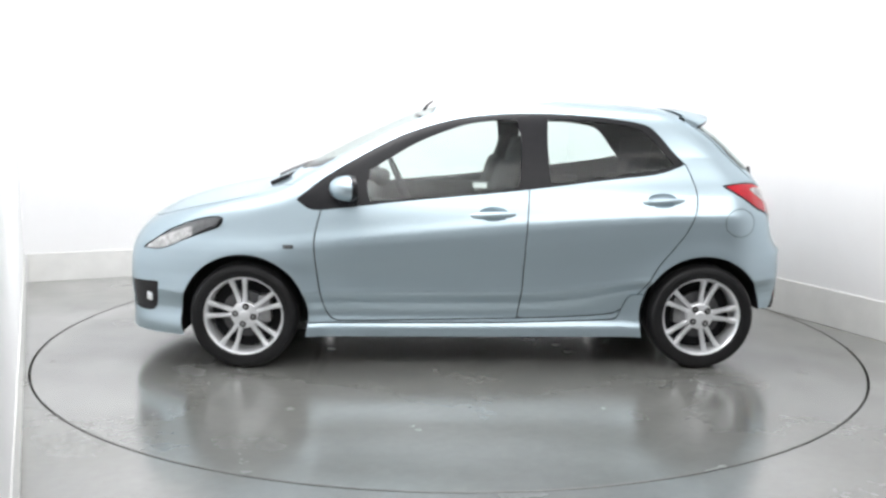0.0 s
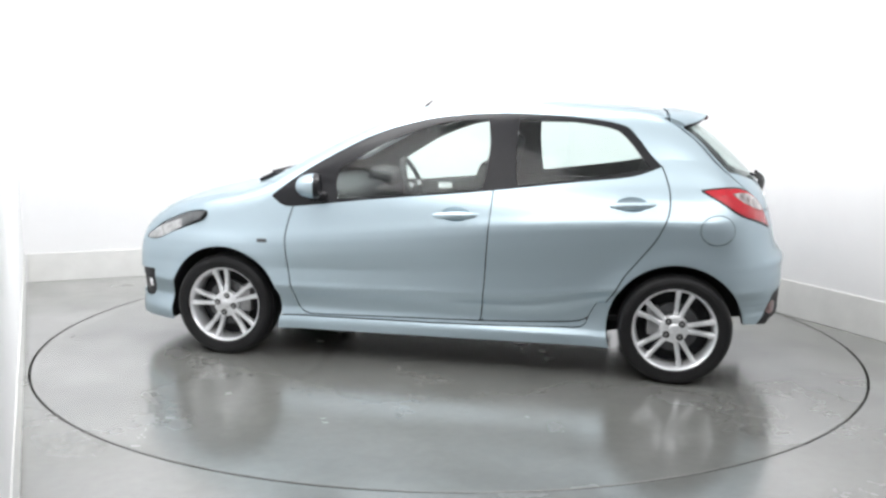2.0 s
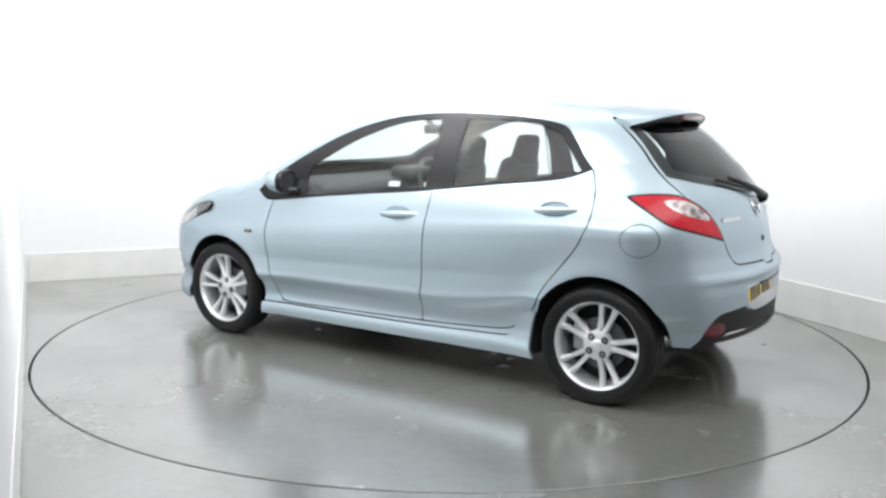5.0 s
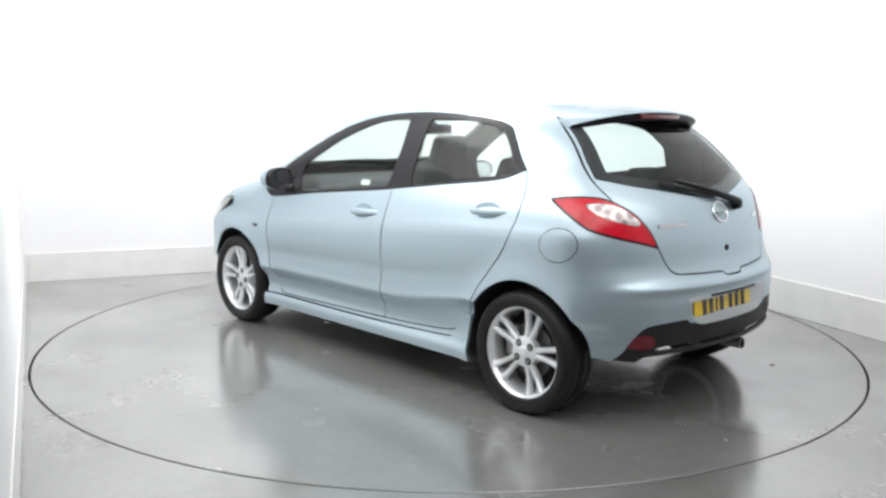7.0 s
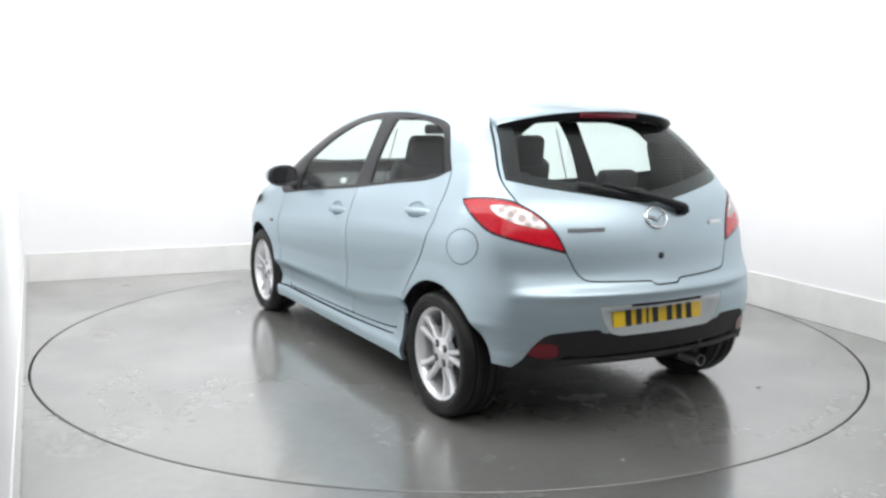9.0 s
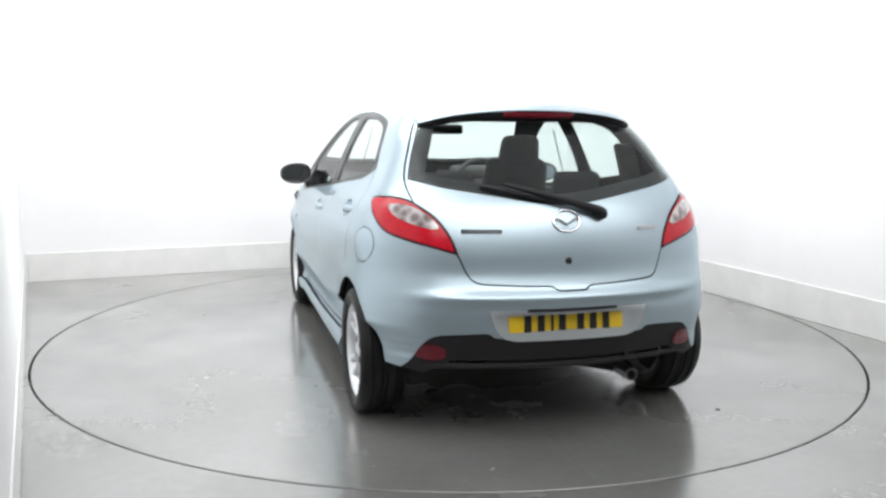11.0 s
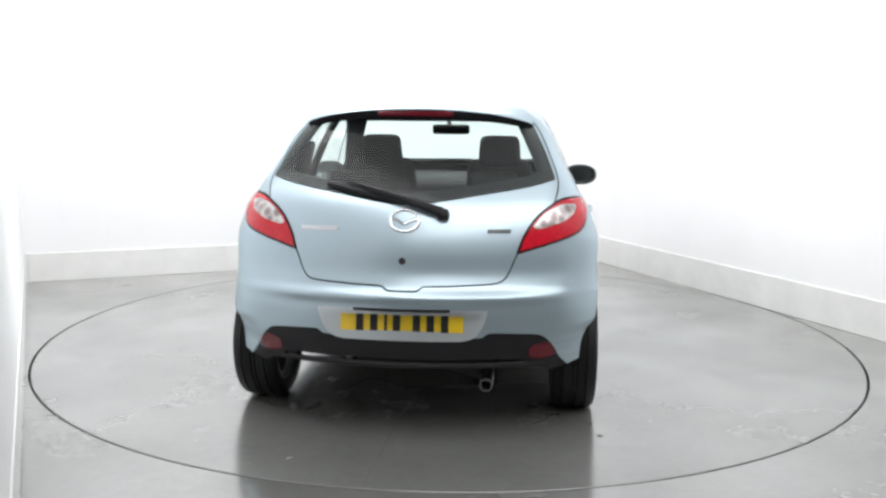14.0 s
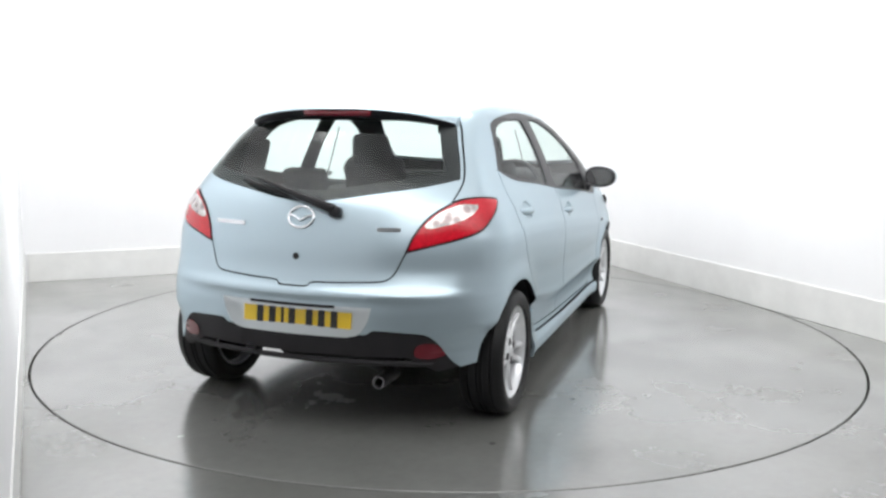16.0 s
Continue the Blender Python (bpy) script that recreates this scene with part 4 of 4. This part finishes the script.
def build_spoiler():
    bm_top, bm_low = bmesh.new(), bmesh.new()
    top, low = [], []
    n = 41
    for i in range(n):
        y = -0.525 + 1.05 * i / (n - 1)
        e = abs(y) / 0.525
        xf = 0.075 - 0.02 * e
        zf = float(TOP(xf)) - 0.13 * y * y + 0.002 - 0.024 * e ** 8
        xt = -0.170 + 0.085 * e * e + 0.06 * e ** 10
        zt = 1.396 - 0.050 * e ** 2.2 - 0.012 * e ** 8
        th = 0.044 - 0.012 * e ** 3
        t_row = [(xf, y, zf - 0.004), (xf - 0.004, y, zf + 0.002)]
        for s in (0.33, 0.66, 0.9):
            t_row.append((xf + (xt - xf) * s, y, zf + (zt - zf) * s + 0.006 * math.sin(math.pi * s)))
        t_row += [(xt + 0.004, y, zt), (xt, y, zt - 0.005)]
        l_row = [(xt, y, zt - 0.005), (xt + 0.012, y, zt - th * 0.6), (xt + 0.03, y, zt - th), (xt + 0.09, y, zt - th + 0.004), (xf - 0.01, y, zf - 0.05)]
        top.append([bm_top.verts.new(q) for q in t_row])
        low.append([bm_low.verts.new(q) for q in l_row])
    for bm, rows in ((bm_top, top), (bm_low, low)):
        for a, b in zip(rows, rows[1:]):
            for j in range(len(a) - 1):
                bm.faces.new((a[j], a[j + 1], b[j + 1], b[j]))
    for l_end, t_end in ((low[0], top[0]), (low[-1], top[-1])):
        bm_top.faces.new([bm_top.verts.new(v.co) for v in l_end] + [bm_top.verts.new(v.co) for v in t_end[:-1]])
    part("spoiler", bm_top, PAINT, tailgate, angle=50)
    # Body-coloured face drawn in black: its shade is put into the colour
    part("spoiler_underside", bm_low, TRIM, tailgate, "underside of the roof spoiler, in black for its shade", angle=40)
    part("brake_light", box((0.012, 0.34, 0.024), (-0.160, 0.0, 1.371), (0, -20, 0), 0.004), DARK_RED, tailgate, "dark red high brake light")


build_spoiler()

# tailgate fittings
def wiper():
    a, b = on_tail(-0.155, 0.955, 0.03), on_tail(0.25, 1.060, 0.03)
    pts = [a + (b - a) * s + Vector((-0.020 * math.sin(math.pi * s), 0, 0.004 * math.sin(math.pi * s))) for s in [i / 12 for i in range(13)]]
    arm = part("rear_wiper", tube(pts, lambda s: 0.022 - 0.013 * s), TRIM, tailgate, "black rear wiper arm and blade")
    c, d = on_tail(0.02, 0.998, 0.012), on_tail(0.345, 1.064, 0.012)
    part("wiper_blade", tube([c + (d - c) * (i / 8) + Vector((-0.02 * math.sin(math.pi * i / 8), 0, 0)) for i in range(9)], 0.009), RUBBER, tailgate, "black wiper blade")
    p = on_tail(-0.158, 0.950, 0.012)
    part("wiper_pivot", box((0.06, 0.055, 0.05), p, (0, 20, 0), 0.018), TRIM, tailgate)


wiper()
bm = lathe([(0.001, 0.004), (0.013, 0.004), (0.015, 0.0), (0.015, -0.01)], 20)
bm.transform(pose(*on_tail(0.004, 0.765, 0.001), 0, 0, 90))
part("lock", bm, NEAR_BLACK, tailgate, "small black lock barrel")
bm = bmesh.new()
rings = []
for i in range(40):
    a = 2 * math.pi * i / 40
    c = on_tail(0.060 * math.cos(a), 0.927 + 0.043 * math.sin(a), 0.004)
    rad = Vector((0, math.cos(a), math.sin(a)))
    rings.append([bm.verts.new(c + 0.0065 * math.cos(q) * rad + Vector((-0.005 * math.sin(q), 0, 0))) for q in [2 * math.pi * j / 8 for j in range(8)]])
for i in range(40):
    for j in range(8):
        bm.faces.new((rings[i][j], rings[i][(j + 1) % 8], rings[(i + 1) % 40][(j + 1) % 8], rings[(i + 1) % 40][j]))
part("emblem", bm, CHROME, tailgate, "oval chrome emblem", angle=70)
part("emblem_bar", tube([on_tail(-0.055, 0.935, 0.004), on_tail(-0.025, 0.928, 0.006), on_tail(0.0, 0.912, 0.007), on_tail(0.025, 0.928, 0.006), on_tail(0.055, 0.935, 0.004)], 0.0055), CHROME, tailgate)
for y0, y1, z, h in ((0.450, 0.285, 0.888, 0.018), (-0.345, -0.440, 0.888, 0.016)):
    pts = [on_tail(y0 + (y1 - y0) * i / 8, z, 0.003) for i in range(9)]
    bm = bmesh.new()
    up = Vector((0.0, 0, h / 2))
    rows = [[bm.verts.new(q + up), bm.verts.new(q + up + Vector((-0.003, 0, 0))), bm.verts.new(q - up + Vector((-0.003, 0, 0))), bm.verts.new(q - up)] for q in pts]
    for a, b in zip(rows, rows[1:]):
        for j in range(4):
            bm.faces.new((a[j], a[(j + 1) % 4], b[(j + 1) % 4], b[j]))
    part("badge", bm, CHROME, tailgate, "narrow chrome badge bar")
# A thin black tube along the upper edge of the plate recess
part("plate_top_bar", tube([on_tail(-0.20 + 0.05 * i, 0.570, -0.002) for i in range(9)], 0.007), TRIM, rear_bumper, "thin black bar above the plate")

# number plate
plate = part("number_plate", box((0.008, 0.52, 0.111), (-0.553, 0.005, 0.503), (0, 6, 0), 0.003), YELLOW, car, "yellow number plate with dark bars")
y = 0.198
for width, after in ((0.032, 0.028), (0.032, 0.028), (0.012, 0.024), (0.032, 0.052), (0.032, 0.026), (0.032, 0.028), (0.032, 0.0)):
    part("plate_bar", box((0.003, width, 0.072), (-0.5578, y - width / 2, 0.503), (0, 6, 0)), INK, plate, smooth=False)
    y -= width + after

# aerial
part("roof_aerial", tube([(1.520, 0.0, 1.40), (1.497, 0.0, 1.432), (1.462, 0.0, 1.462)], lambda s: 0.011 - 0.007 * s), TRIM, car, "stubby black roof aerial")
part("cowl_grille", box((0.11, 1.10, 0.02), (2.325, 0, 1.008), (0, 24, 0), 0.006), PLASTIC, car, "black plastic panel under the windscreen")
for y0, y1 in ((0.45, -0.05), (-0.02, -0.50)):
    part("windscreen_wiper", tube([(2.33, y0, 1.032), (2.29, (y0 + y1) / 2, 1.052), (2.26, y1, 1.060)], 0.007), TRIM, car, "black windscreen wiper")


# ---- the cabin ----
def cushion(size, place, turn, name, parent, mat, label="", bevel=0.05, taper=None):
    return part(name, box(size, place, turn, bevel, 4, taper), mat, parent, label)


def front_seat(y):
    s = empty("front_seat")
    s.parent = car
    s["label"] = "charcoal cloth front seat"
    cushion((0.50, 0.48, 0.18), (1.42, y, 0.50), (0, -8, 0), "seat_base", s, CLOTH)
    cushion((0.15, 0.46, 0.62), (1.10, y, 0.82), (0, -17, 0), "backrest", s, CLOTH, taper=(0.8, 0.80))
    cushion((0.10, 0.25, 0.19), (0.985, y, 1.165), (0, -14, 0), "headrest", s, CLOTH, taper=(0.8, 0.9), bevel=0.04)


front_seat(0.345)
front_seat(-0.345)
bench = empty("rear_bench")
bench.parent = car
bench["label"] = "charcoal cloth rear bench"
cushion((0.48, 1.22, 0.17), (0.55, 0, 0.50), (0, -6, 0), "seat_base", bench, CLOTH)
cushion((0.15, 1.20, 0.52), (0.26, 0, 0.74), (0, -20, 0), "backrest", bench, CLOTH)
for y in (0.34, -0.34):
    cushion((0.08, 0.24, 0.12), (0.155, y, 1.035), (0, -16, 0), "headrest", bench, CLOTH, bevel=0.03)
dash = part("dashboard", box((0.42, 1.34, 0.34), (2.02, 0, 0.80), (0, -6, 0), 0.07, 4), DASH, car, "charcoal dashboard")
part("instrument_hood", box((0.20, 0.34, 0.10), (1.84, -0.345, 0.975), (0, -10, 0), 0.04, 3), DASH, dash)
part("centre_console", box((0.75, 0.20, 0.26), (1.55, 0, 0.45), (0, 0, 0), 0.04, 3), DASH, car, "charcoal centre console")


def steering_wheel():
    bm = bmesh.new()
    rings = []
    for i in range(40):
        a = 2 * math.pi * i / 40
        c = Vector((0, 0.180 * math.cos(a), 0.180 * math.sin(a)))
        rad = c.normalized()
        rings.append([bm.verts.new(c + 0.016 * (math.cos(q) * rad + math.sin(q) * Vector((1, 0, 0)))) for q in [2 * math.pi * j / 10 for j in range(10)]])
    for i in range(40):
        for j in range(10):
            bm.faces.new((rings[i][j], rings[i][(j + 1) % 10], rings[(i + 1) % 40][(j + 1) % 10], rings[(i + 1) % 40][j]))
    m = pose(1.66, -0.345, 0.915, 0, 24, 0)
    bm.transform(m)
    w = part("steering_wheel", bm, DASH, car, "black three-spoke steering wheel", angle=80)
    bm = box((0.05, 0.13, 0.11), (0.01, 0, -0.01), (0, 0, 0), 0.025, 3)
    bm.transform(m)
    part("airbag_pad", bm, DASH, w)
    for y, z, r in ((0.11, 0.0, 0), (-0.11, 0.0, 0), (0, -0.11, 90)):
        bm = box((0.016, 0.16, 0.035), (0.0, y, z), (r, 0, 0), 0.006)
        bm.transform(m)
        part("wheel_spoke", bm, ALLOY if r == 0 else DASH, w)


steering_wheel()
mirror = part("rear_view_mirror", box((0.035, 0.235, 0.062), (1.46, -0.02, 1.285), (0, 6, 0), 0.018, 3), DASH, car, "dark rear-view mirror")
part("mirror_stem", tube([(1.47, -0.01, 1.31), (1.53, 0, 1.36), (1.57, 0, 1.375)], 0.014), DASH, mirror)
for k in (1, -1):
    for name, x, w, z, h in (("door_lining", 1.52, 1.04, 0.62, 0.60), ("door_lining", 0.70, 0.56, 0.66, 0.62)):
        part(name, box((w, 0.05, h), (x, k * 0.725, z), (0, 0, 0), 0.02), DASH, car, "charcoal door lining")
    part("seat_belt", box((0.006, 0.004, 0.55), (0.955, k * 0.62, 1.03), (k * 16, 0, 0)), TRIM, car, "black seat belt webbing")
for k in (1, -1):
    part("pillar_trim", box((0.22, 0.035, 0.22), (0.05, k * 0.575, 1.13), (k * 16, 0, 0), 0.02), DASH, car, "charcoal trim inside the rear pillar")
part("parcel_floor", box((0.40, 1.10, 0.04), (-0.17, 0, 0.66), bevel=0.01), DASH, car, "charcoal boot floor")
part("paper_slip", box((0.075, 0.002, 0.030), (1.222, 0.752, 0.998), (22, 0, 0)), WHITE_CARD, car, "small white paper slip at the window", smooth=False)
part("cabin_floor", box((2.0, 1.3, 0.03), (1.1, 0, 0.30), bevel=0.01), DASH, car, "charcoal cabin floor")


# ---- what moves ----
def motions():
    times = [0.5 * i for i in range(33)]
    walk(turntable, [(t, pose(0, 0, 0, 0, 0, heading(t))) for t in times])
    walk(car, [(t, pose(0, 0, 0, 0, 0, heading(t)) @ Matrix.Translation(CAR_OFF)) for t in times])


motions()
